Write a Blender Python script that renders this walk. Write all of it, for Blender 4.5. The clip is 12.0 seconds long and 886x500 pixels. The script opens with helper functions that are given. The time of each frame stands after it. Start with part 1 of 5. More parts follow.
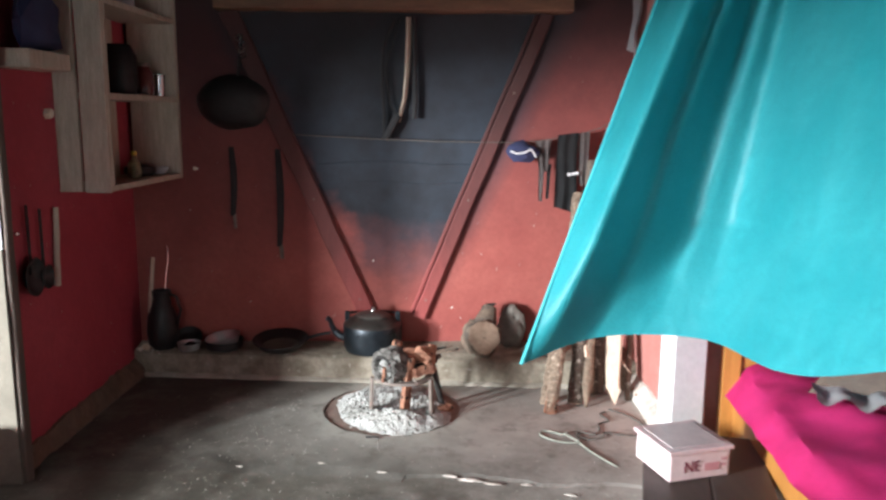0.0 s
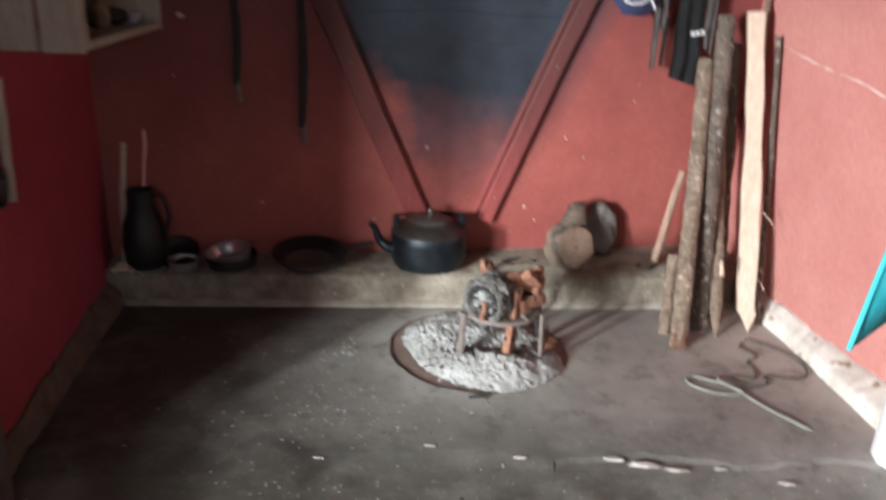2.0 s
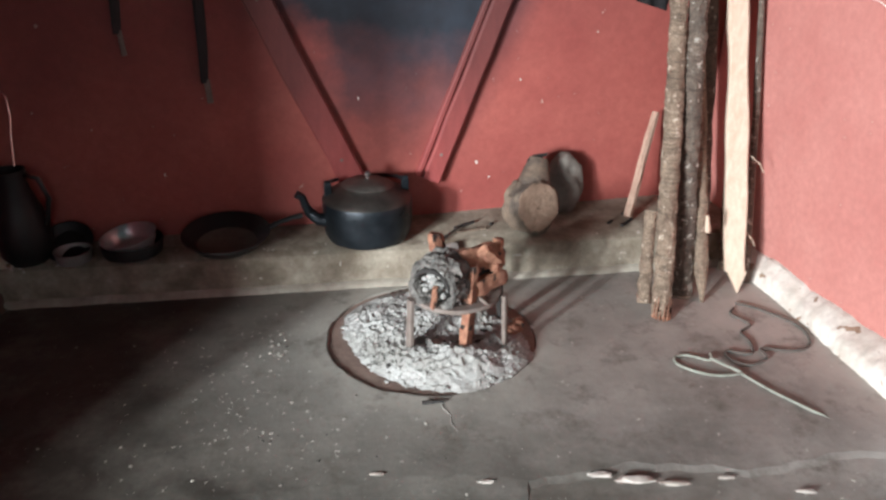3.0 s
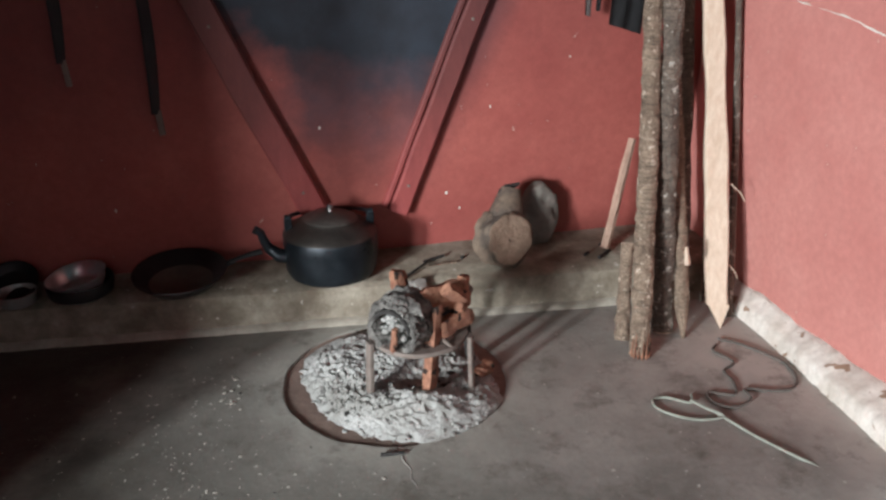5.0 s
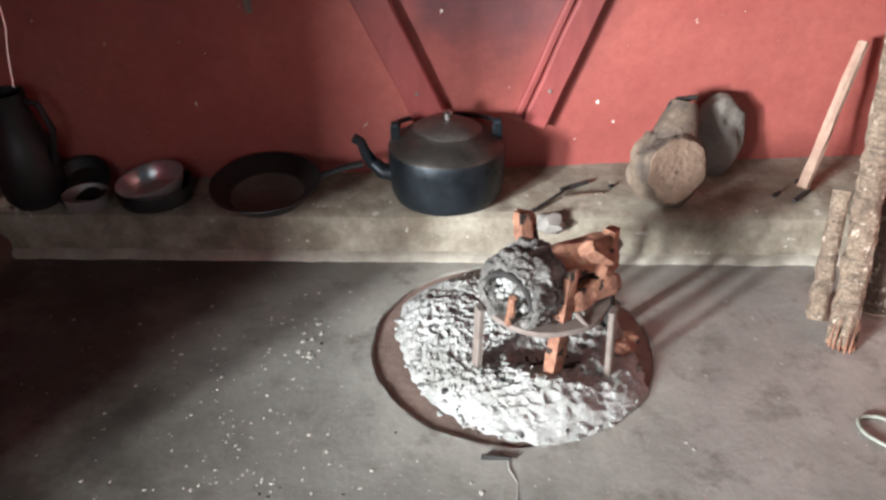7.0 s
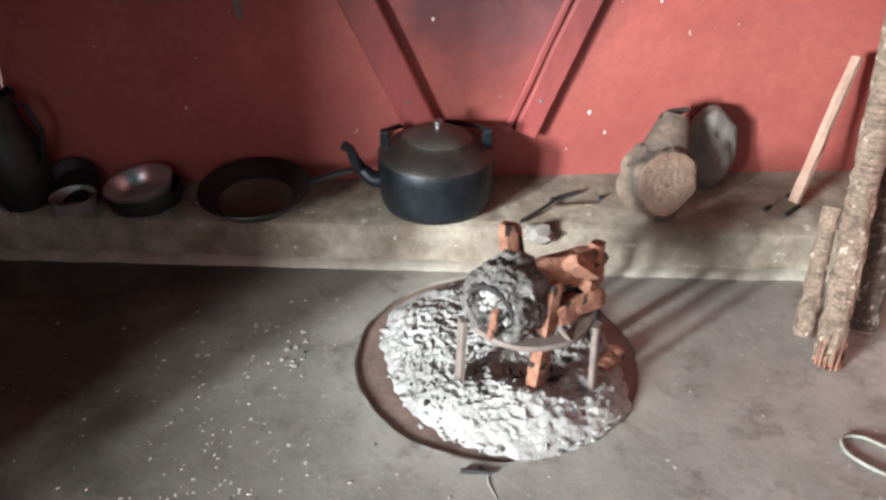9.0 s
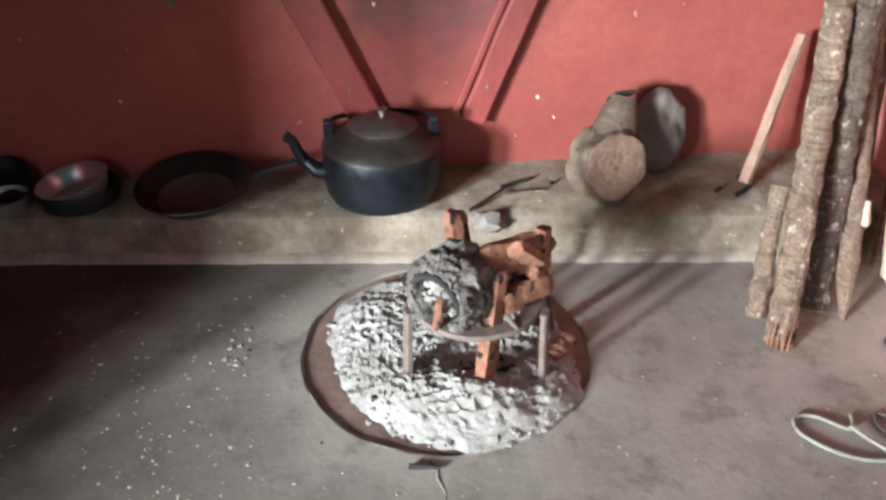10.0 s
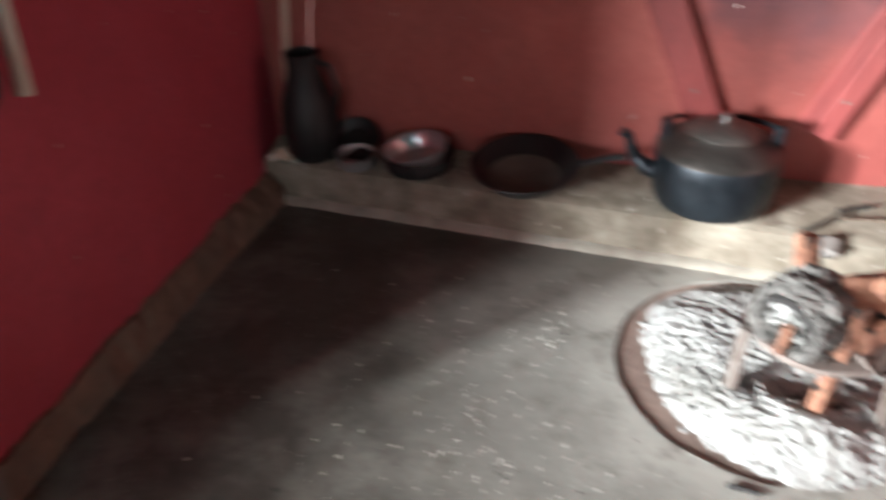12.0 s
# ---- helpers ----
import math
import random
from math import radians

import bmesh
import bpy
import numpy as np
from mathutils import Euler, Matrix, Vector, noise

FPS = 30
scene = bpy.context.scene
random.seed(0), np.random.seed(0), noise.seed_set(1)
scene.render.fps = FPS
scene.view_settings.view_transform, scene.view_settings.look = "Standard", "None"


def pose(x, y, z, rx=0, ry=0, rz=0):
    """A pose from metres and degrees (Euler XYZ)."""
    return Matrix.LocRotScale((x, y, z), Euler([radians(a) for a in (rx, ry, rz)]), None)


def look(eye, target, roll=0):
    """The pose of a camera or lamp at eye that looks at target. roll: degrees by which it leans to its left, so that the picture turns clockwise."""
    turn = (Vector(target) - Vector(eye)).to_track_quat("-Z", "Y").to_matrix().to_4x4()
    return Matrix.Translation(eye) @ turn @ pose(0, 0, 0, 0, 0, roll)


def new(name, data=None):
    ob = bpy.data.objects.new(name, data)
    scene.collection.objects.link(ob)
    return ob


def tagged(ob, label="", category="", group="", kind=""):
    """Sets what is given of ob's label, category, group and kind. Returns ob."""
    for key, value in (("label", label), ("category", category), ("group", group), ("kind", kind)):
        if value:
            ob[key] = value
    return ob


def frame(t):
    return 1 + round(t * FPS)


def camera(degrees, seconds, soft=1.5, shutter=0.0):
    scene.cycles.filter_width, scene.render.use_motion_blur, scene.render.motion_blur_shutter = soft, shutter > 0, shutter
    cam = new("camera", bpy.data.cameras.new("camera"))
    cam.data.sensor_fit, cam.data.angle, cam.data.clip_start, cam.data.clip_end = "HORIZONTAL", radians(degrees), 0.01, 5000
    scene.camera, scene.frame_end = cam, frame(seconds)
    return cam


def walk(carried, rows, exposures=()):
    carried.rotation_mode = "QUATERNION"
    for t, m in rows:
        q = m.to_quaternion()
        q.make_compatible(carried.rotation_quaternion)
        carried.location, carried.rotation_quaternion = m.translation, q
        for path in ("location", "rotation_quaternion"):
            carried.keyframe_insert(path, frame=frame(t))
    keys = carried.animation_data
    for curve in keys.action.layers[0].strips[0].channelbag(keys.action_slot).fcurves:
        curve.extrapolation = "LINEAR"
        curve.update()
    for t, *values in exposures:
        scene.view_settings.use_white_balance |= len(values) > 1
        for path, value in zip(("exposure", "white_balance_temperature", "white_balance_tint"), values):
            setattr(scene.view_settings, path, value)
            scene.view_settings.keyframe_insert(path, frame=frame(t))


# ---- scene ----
cam = camera(59.9, 12.0, 2.6, 0.5)
PATH = [
    (0, (-0.099, 0.207, 1.509), (-0.051, 2.177, 1.169), 0.5),
    (0.5, (-0.176, 0.511, 1.485), (-0.165, 2.479, 1.126), 1.1),
    (1, (-0.371, 0.778, 1.474), (-0.348, 2.734, 1.059), 2.1),
    (1.5, (-0.549, 1.102, 1.447), (-0.542, 3.051, 0.997), 1.3),
    (2, (-0.875, 1.353, 1.438), (-0.567, 3.202, 0.74), 2.3),
    (2.5, (-0.803, 1.704, 1.388), (-0.394, 3.465, 0.535), 0.2),
    (4.5, (-0.64, 1.933, 1.357), (-0.26, 3.736, 0.579), 0.3),
    (5, (-0.601, 1.96, 1.349), (-0.178, 3.75, 0.563), -0.3),
    (5.5, (-0.598, 2.137, 1.314), (-0.189, 3.929, 0.524), 0.2),
    (6, (-0.571, 2.305, 1.274), (-0.258, 4.078, 0.404), 0.4),
    (6.5, (-0.482, 2.496, 1.254), (-0.399, 4.211, 0.228), -1.7),
    (8.5, (-0.503, 2.55, 1.262), (-0.468, 4.22, 0.161), -0.7),
    (9, (-0.445, 2.547, 1.269), (-0.394, 4.237, 0.201), -0.2),
    (9.5, (-0.417, 2.562, 1.24), (-0.357, 4.268, 0.199), -0.0),
    (10, (-0.385, 2.58, 1.233), (-0.256, 4.258, 0.152), -0.5),
    (10.5, (-0.38, 2.562, 1.219), (-0.217, 4.185, 0.062), -1.6),
    (11, (-0.399, 2.516, 1.227), (-0.219, 4.124, 0.052), -1.7),
    (11.5, (-0.481, 2.499, 1.231), (-0.421, 4.145, 0.096), -0.7),
    (12, (-0.651, 2.544, 1.287), (-1.083, 4.146, 0.171), -1.9),
]
walk(cam, [(t, look(eye, target, roll)) for t, eye, target, roll in PATH],
     [(0.0, -0.31), (2.0, -0.69), (2.5, -0.69), (4.5, -0.69), (5.0, -1.09), (5.5, -0.74), (6.0, -0.64), (6.5, -0.16), (8.5, -0.16), (9.5, -0.21), (10.5, -0.41), (11.0, -0.45), (11.5, -0.24), (12.0, 0.23)])

# ---- light ----
world = bpy.data.worlds.new("world")
scene.world = world
world.use_nodes = True
sky = world.node_tree.nodes.new("ShaderNodeTexSky")
sky.sky_type = "NISHITA"
sky.sun_disc = False
sky.sun_elevation, sky.sun_rotation = radians(35), radians(230)
world.node_tree.links.new(sky.outputs[0], world.node_tree.nodes["Background"].inputs[0])
world.node_tree.nodes["Background"].inputs[1].default_value = 0.1


def area_lamp(name, eye, target, wide, high, watts, colour):
    data = bpy.data.lights.new(name, "AREA")
    data.shape, data.size, data.size_y, data.energy, data.color = "RECTANGLE", wide, high, watts, colour
    ob = new(name, data)
    ob.matrix_world = look(eye, target)
    return ob


# daylight in the wide porch entrance (its open half and the half under the eave), and an added fill lamp behind, out of
# view
area_lamp("entrance_daylight_open", (-5.05, 0.04, 1.35), (-0.1, 4.0, 0.4), 0.36, 0.95, 1170, (0.93, 0.97, 1.0))
area_lamp("entrance_daylight_eave", (-4.05, 0.04, 1.3), (-0.1, 4.0, 0.4), 0.5, 1.1, 390, (0.93, 0.97, 1.0))
area_lamp("rear_fill_light", (-0.9, -1.44, 1.55), (-0.9, 2.0, 0.9), 1.0, 0.9, 34, (0.86, 0.95, 1.0))


# ---- materials ----
def ramp(nt, fac, stops):
    r = nt.nodes.new("ShaderNodeValToRGB")
    while len(r.color_ramp.elements) < len(stops):
        r.color_ramp.elements.new(0.5)
    for el, (p, c) in zip(r.color_ramp.elements, stops):
        el.position, el.color = p, (*c, 1) if len(c) == 3 else c
    nt.links.new(fac, r.inputs[0])
    return r.outputs[0]


def noise_tex(nt, coord, scale, detail=6, rough=0.6, stretch=(1, 1, 1)):
    m = nt.nodes.new("ShaderNodeMapping")
    m.inputs["Scale"].default_value = stretch
    nt.links.new(coord, m.inputs[0])
    n = nt.nodes.new("ShaderNodeTexNoise")
    n.inputs["Scale"].default_value, n.inputs["Detail"].default_value = scale, detail
    n.inputs["Roughness"].default_value = rough
    nt.links.new(m.outputs[0], n.inputs["Vector"])
    return n.outputs["Fac"]


def mix(nt, fac, a, b, mode="MIX"):
    m = nt.nodes.new("ShaderNodeMix")
    m.data_type, m.blend_type = "RGBA", mode
    for sock, v in ((m.inputs["Factor"], fac), (m.inputs["A"], a), (m.inputs["B"], b)):
        if isinstance(v, (int, float)):
            sock.default_value = v
        elif isinstance(v, tuple):
            sock.default_value = (*v, 1)
        else:
            nt.links.new(v, sock)
    return m.outputs["Result"]


def material(name, colour, second=None, rough=0.8, metal=0.0, fine=60, coarse=5, bump=0.3, stretch=(1, 1, 1), specks=None, depth=0.004, rough2=None):
    """Two tones mixed by a coarse and a fine noise, with a fine relief and a few specks."""
    mt = bpy.data.materials.new(name)
    mt.use_nodes = True
    nt = mt.node_tree
    b = nt.nodes["Principled BSDF"]
    coord = nt.nodes.new("ShaderNodeTexCoord").outputs["Object"]
    second = second or tuple(c * 0.6 for c in colour)
    big = noise_tex(nt, coord, coarse, 5, 0.65, stretch)
    small = noise_tex(nt, coord, fine, 6, 0.7, stretch)
    c = mix(nt, ramp(nt, big, [(0.35, (0, 0, 0)), (0.66, (1, 1, 1))]), colour, second)
    c = mix(nt, ramp(nt, small, [(0.3, (0, 0, 0)), (0.75, (0.55, 0.55, 0.55))]), c, tuple(x * 0.7 for x in second))
    if specks:
        v = noise_tex(nt, coord, specks[1], 2, 0.5)
        c = mix(nt, ramp(nt, v, [(specks[2], (0, 0, 0)), (specks[2] + 0.03, (1, 1, 1))]), c, specks[0])
    nt.links.new(c, b.inputs["Base Color"])
    b.inputs["Roughness"].default_value, b.inputs["Metallic"].default_value = rough, metal
    if rough2 is not None:
        nt.links.new(ramp(nt, big, [(0.35, (rough,) * 3), (0.65, (rough2,) * 3)]), b.inputs["Roughness"])
    bp = nt.nodes.new("ShaderNodeBump")
    bp.inputs["Strength"].default_value, bp.inputs["Distance"].default_value = bump, depth
    nt.links.new(small, bp.inputs["Height"])
    nt.links.new(bp.outputs[0], b.inputs["Normal"])
    return mt


def axis_of(nt, coord, i):
    s = nt.nodes.new("ShaderNodeSeparateXYZ")
    nt.links.new(coord, s.inputs[0])
    return s.outputs[i]


def maths(nt, op, a, b=0.0, c=None):
    n = nt.nodes.new("ShaderNodeMath")
    n.operation = op
    for sock, v in zip(n.inputs, (a, b, c)):
        if v is None:
            continue
        if isinstance(v, (int, float)):
            sock.default_value = v
        else:
            nt.links.new(v, sock)
    return n.outputs[0]


RED, RED2 = (0.395, 0.108, 0.086), (0.305, 0.069, 0.058)
# the bluish tint of the shaded west wall is mixed into this red
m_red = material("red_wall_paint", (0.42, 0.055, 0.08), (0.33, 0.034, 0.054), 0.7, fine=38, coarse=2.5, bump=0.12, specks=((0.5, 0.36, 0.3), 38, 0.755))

# paler copy of the red: strong daylight on the east wall painted in
m_daylit_red = material("daylit_red_wall_paint", (0.58, 0.255, 0.22), (0.5, 0.19, 0.165), 0.75, fine=38, coarse=2.5, bump=0.12, specks=((0.6, 0.42, 0.36), 38, 0.74))


def sooty_wall():
    """Red paint with a blue-grey painted field between the braces and soot above the hearth."""
    mt = material("sooty_red_wall_paint", RED, RED2, 0.72, fine=38, coarse=2.5, bump=0.12, specks=((0.55, 0.4, 0.34), 38, 0.755))
    nt = mt.node_tree
    b = nt.nodes["Principled BSDF"]
    base = b.inputs["Base Color"].links[0].from_socket
    coord = nt.nodes.new("ShaderNodeTexCoord").outputs["Object"]
    x, z = axis_of(nt, coord, 0), axis_of(nt, coord, 2)
    wob = maths(nt, "MULTIPLY", maths(nt, "SUBTRACT", noise_tex(nt, coord, 3.0, 6, 0.6), 0.5), 0.55)
    xw = maths(nt, "ADD", x, maths(nt, "MULTIPLY", wob, 0.5))
    zw = maths(nt, "ADD", z, wob)
    # half width of the field at each height, from the edges of the braces
    half = maths(nt, "MULTIPLY_ADD", zw, 0.47, -0.02)
    off = maths(nt, "ABSOLUTE", maths(nt, "ADD", xw, 0.235))
    inside = maths(nt, "SUBTRACT", half, off)
    s1 = ramp(nt, maths(nt, "MULTIPLY_ADD", inside, 3.5, 0.55), [(0.15, (0, 0, 0)), (0.85, (1, 1, 1))])
    s2 = ramp(nt, maths(nt, "MULTIPLY_ADD", zw, 1.0, 0.0), [(0.33, (0, 0, 0)), (0.6, (0.5, 0.5, 0.5)), (0.9, (1, 1, 1))])
    field = maths(nt, "MULTIPLY", s1, s2)
    blue = mix(nt, ramp(nt, noise_tex(nt, coord, 2.6, 6, 0.65), [(0.38, (0, 0, 0)), (0.62, (1, 1, 1))]), (0.02, 0.03, 0.045), (0.008, 0.011, 0.017))
    zs = maths(nt, "ADD", zw, maths(nt, "MULTIPLY", x, -0.14))
    soot = ramp(nt, maths(nt, "MULTIPLY", zs, 0.4), [(0.27, (0, 0, 0)), (0.5, (0.45, 0.45, 0.45)), (0.85, (0.9, 0.9, 0.9))])
    c = mix(nt, soot, base, (0.06, 0.012, 0.016))
    c = mix(nt, field, c, blue)
    smoke = ramp(nt, maths(nt, "MULTIPLY", zw, 0.4), [(0.6, (0, 0, 0)), (0.9, (0.7, 0.7, 0.7))])
    c = mix(nt, smoke, c, (0.016, 0.015, 0.016))
    nt.links.new(c, b.inputs["Base Color"])
    return mt


m_back = sooty_wall()


def dusted_floor(name, base_tone, base_dark):
    """The worn cement with a pale ring of ash dust about the pit, a paler east side that stands for stronger light, and
    darker stains.
    """
    mt = material(name, base_tone, base_dark, 0.8, fine=30, coarse=4, bump=0.5, specks=((0.5, 0.47, 0.43), 85, 0.72), depth=0.003, rough2=0.6)
    nt = mt.node_tree
    b = nt.nodes["Principled BSDF"]
    base = b.inputs["Base Color"].links[0].from_socket
    coord = nt.nodes.new("ShaderNodeTexCoord").outputs["Object"]
    dx = maths(nt, "ADD", axis_of(nt, coord, 0), 0.265)
    dy = maths(nt, "ADD", axis_of(nt, coord, 1), -4.055)
    r = maths(nt, "SQRT", maths(nt, "ADD", maths(nt, "MULTIPLY", dx, dx), maths(nt, "MULTIPLY", dy, dy)))
    r = maths(nt, "ADD", r, maths(nt, "MULTIPLY", maths(nt, "SUBTRACT", noise_tex(nt, coord, 5, 6, 0.65), 0.5), 0.35))
    dust = ramp(nt, r, [(0.36, (0.75, 0.75, 0.75)), (0.5, (0.42, 0.42, 0.42)), (0.95, (0, 0, 0))])
    c = mix(nt, dust, base, (0.5, 0.49, 0.44))
    patch = ramp(nt, noise_tex(nt, coord, 3.2, 8, 0.7), [(0.48, (0, 0, 0)), (0.66, (0.65, 0.65, 0.65))])
    c = mix(nt, maths(nt, "MULTIPLY", patch, 0.7), c, (0.27, 0.258, 0.225))
    # mask rises eastwards: the brighter light on that side is put into the colour
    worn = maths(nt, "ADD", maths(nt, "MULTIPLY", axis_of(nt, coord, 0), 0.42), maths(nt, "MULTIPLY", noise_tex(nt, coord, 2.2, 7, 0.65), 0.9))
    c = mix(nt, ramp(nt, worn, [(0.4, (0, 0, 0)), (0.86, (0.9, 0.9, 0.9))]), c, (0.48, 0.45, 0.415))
    stain = ramp(nt, noise_tex(nt, coord, 7.0, 8, 0.75), [(0.52, (0, 0, 0)), (0.68, (0.7, 0.7, 0.7))])
    c = mix(nt, stain, c, (0.1, 0.09, 0.072))
    nt.links.new(c, b.inputs["Base Color"])
    return mt


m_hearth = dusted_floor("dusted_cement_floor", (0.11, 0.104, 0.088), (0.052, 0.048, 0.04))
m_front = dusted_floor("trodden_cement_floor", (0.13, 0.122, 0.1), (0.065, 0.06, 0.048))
m_plinth = material("plinth_cement", (0.38, 0.345, 0.275), (0.17, 0.138, 0.1), 0.85, fine=35, coarse=9, bump=0.8, specks=((0.45, 0.42, 0.36), 30, 0.7))
m_rim = material("pale_cement", (0.36, 0.34, 0.31), (0.26, 0.24, 0.22), 0.9, fine=70, coarse=12, bump=0.5)
m_fillet = material("pale_mortar", (0.5, 0.47, 0.4), (0.3, 0.27, 0.22), 0.9, fine=40, coarse=7, bump=0.6)
m_crumb = material("ashy_crumbs", (0.6, 0.58, 0.52), (0.4, 0.38, 0.33), 0.9, fine=40, coarse=9, bump=0.3)
m_rock = material("grey_pitted_stone", (0.27, 0.245, 0.215), (0.17, 0.15, 0.13), 0.9, fine=40, coarse=12, bump=1.0, depth=0.01)
m_skirt = material("bare_clay_skirting", (0.2, 0.13, 0.09), (0.11, 0.075, 0.055), 0.9, fine=40, coarse=9, bump=0.6)
m_pale = material("pale_rubble_skirting", (0.82, 0.78, 0.72), (0.6, 0.54, 0.47), 0.9, fine=55, coarse=6, bump=0.7, specks=((0.3, 0.2, 0.14), 17, 0.66))
m_white = material("white_paint", (0.8, 0.8, 0.8), (0.7, 0.7, 0.72), 0.55, fine=30, coarse=3, bump=0.1)
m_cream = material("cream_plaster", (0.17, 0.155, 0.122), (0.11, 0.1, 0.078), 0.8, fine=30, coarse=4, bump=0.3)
m_lime = material("limewash", (0.52, 0.51, 0.52), (0.43, 0.43, 0.45), 0.85, fine=30, coarse=3, bump=0.2)
m_ceiling = material("sooty_ceiling_boards", (0.05, 0.038, 0.03), (0.03, 0.024, 0.02), 0.8, fine=30, coarse=4, stretch=(1, 8, 1))
def sooty_timber():
    """Red-painted timber, blackened towards the roof."""
    mt = material("red_painted_timber", (0.39, 0.085, 0.076), (0.29, 0.055, 0.052), 0.7, fine=60, coarse=6, stretch=(4, 4, 1))
    nt = mt.node_tree
    b = nt.nodes["Principled BSDF"]
    base = b.inputs["Base Color"].links[0].from_socket
    coord = nt.nodes.new("ShaderNodeTexCoord").outputs["Object"]
    z = maths(nt, "ADD", axis_of(nt, coord, 2), maths(nt, "MULTIPLY", noise_tex(nt, coord, 4, 6), 0.5))
    soot = ramp(nt, maths(nt, "MULTIPLY", z, 0.4), [(0.22, (0, 0, 0)), (0.42, (0.64, 0.64, 0.64)), (0.75, (0.93, 0.93, 0.93))])
    nt.links.new(mix(nt, soot, base, (0.035, 0.016, 0.015)), b.inputs["Base Color"])
    return mt


m_brace = sooty_timber()
m_beam = material("brown_beam_timber", (0.24, 0.125, 0.07), (0.15, 0.08, 0.05), 0.65, fine=30, coarse=5, stretch=(1, 6, 6))
m_shelf = material("raw_plank_wood", (0.58, 0.5, 0.405), (0.42, 0.35, 0.275), 0.7, fine=40, coarse=5, stretch=(8, 8, 1))
m_soot = material("sooted_iron", (0.011, 0.011, 0.012), (0.021, 0.02, 0.02), 0.66, metal=0.2, fine=80, coarse=9, bump=0.4, rough2=0.42)
m_kettle = material("blackened_aluminium", (0.012, 0.016, 0.02), (0.032, 0.041, 0.05), 0.26, metal=0.6, fine=50, coarse=9, bump=0.35, rough2=0.48)
m_alu = material("dull_aluminium", (0.3, 0.285, 0.26), (0.17, 0.16, 0.15), 0.48, metal=0.7, fine=60, coarse=9, bump=0.2)
m_shoulder = material("sooty_aluminium", (0.1, 0.088, 0.078), (0.05, 0.046, 0.042), 0.5, metal=0.6, fine=60, coarse=9, bump=0.25, rough2=0.4)
m_lidmetal = material("dull_lid_metal", (0.2, 0.185, 0.165), (0.1, 0.092, 0.085), 0.45, metal=0.6, fine=60, coarse=9, bump=0.2)
m_bright = material("worn_bright_aluminium", (0.5, 0.5, 0.49), (0.34, 0.34, 0.33), 0.4, metal=0.6, fine=60, coarse=9, bump=0.1)
m_steel = material("stainless_steel", (0.75, 0.76, 0.76), (0.6, 0.61, 0.61), 0.25, metal=1.0, fine=60, coarse=9, bump=0.03)
m_bowl = material("brushed_bright_steel", (0.8, 0.81, 0.82), (0.65, 0.66, 0.67), 0.28, metal=0.8, fine=60, coarse=9, bump=0.03)
m_tarp = material("teal_tarpaulin", (0.06, 0.53, 0.59), (0.03, 0.44, 0.5), 0.5, fine=130, coarse=3, bump=0.15, depth=0.001)
m_ash = material("wood_ash", (0.58, 0.59, 0.575), (0.3, 0.295, 0.27), 0.95, fine=80, coarse=7, bump=0.9, specks=((0.16, 0.15, 0.135), 48, 0.69), depth=0.006)
m_charash = material("charred_wood_with_ash", (0.03, 0.027, 0.025), (0.26, 0.25, 0.23), 0.95, fine=90, coarse=30, bump=0.9, depth=0.008)
m_pit = material("scorched_pit_clay", (0.4, 0.29, 0.24), (0.25, 0.175, 0.145), 0.9, fine=60, coarse=10, bump=0.5)
def bark(name, colour, second, pale, scale):
    """Bark with cross cracks and pale flakes."""
    mt = material(name, colour, second, 0.9, fine=70, coarse=12, bump=1.0, stretch=(1, 1, 0.5), specks=(pale, 34, 0.63), depth=0.012)
    nt = mt.node_tree
    b = nt.nodes["Principled BSDF"]
    base = b.inputs["Base Color"].links[0].from_socket
    coord = nt.nodes.new("ShaderNodeTexCoord").outputs["Object"]
    mp = nt.nodes.new("ShaderNodeMapping")
    mp.inputs["Scale"].default_value = (0.7, 0.7, 1.6)
    warp = nt.nodes.new("ShaderNodeTexNoise")
    warp.inputs["Scale"].default_value, warp.inputs["Detail"].default_value = 30, 4
    nt.links.new(coord, warp.inputs["Vector"])
    nt.links.new(mix(nt, 0.035, coord, warp.outputs["Color"], "ADD"), mp.inputs[0])
    vo = nt.nodes.new("ShaderNodeTexVoronoi")
    vo.feature = "DISTANCE_TO_EDGE"
    vo.inputs["Scale"].default_value = scale
    nt.links.new(mp.outputs[0], vo.inputs["Vector"])
    cracks = ramp(nt, vo.outputs["Distance"], [(0.0, (1, 1, 1)), (0.09, (0, 0, 0))])
    c = mix(nt, maths(nt, "MULTIPLY", cracks, 0.6), base, tuple(x * 0.3 for x in second))
    bands = ramp(nt, noise_tex(nt, coord, 16, 5, 0.65, (0.6, 0.6, 5.0)), [(0.36, (0.6, 0.6, 0.6)), (0.46, (0, 0, 0))])
    c = mix(nt, bands, c, tuple(x * 0.35 for x in second))
    flakes = ramp(nt, noise_tex(nt, coord, 21, 5, 0.7, (0.7, 0.7, 3.2)), [(0.6, (0, 0, 0)), (0.7, (0.8, 0.8, 0.8))])
    c = mix(nt, flakes, c, pale)
    nt.links.new(c, b.inputs["Base Color"])
    return mt


m_bark = bark("firewood_bark", (0.42, 0.315, 0.23), (0.2, 0.145, 0.105), (0.58, 0.48, 0.38), 62)
m_barkgrey = bark("grey_lichen_bark", (0.24, 0.185, 0.145), (0.115, 0.09, 0.073), (0.5, 0.46, 0.4), 66)
m_pan = material("scoured_pan_inside", (0.13, 0.125, 0.1), (0.075, 0.072, 0.06), 0.7, metal=0.0, fine=60, coarse=9, bump=0.3)
m_stick = material("peeled_pinkish_wood", (0.55, 0.38, 0.29), (0.38, 0.24, 0.18), 0.8, fine=60, coarse=12, bump=0.6)
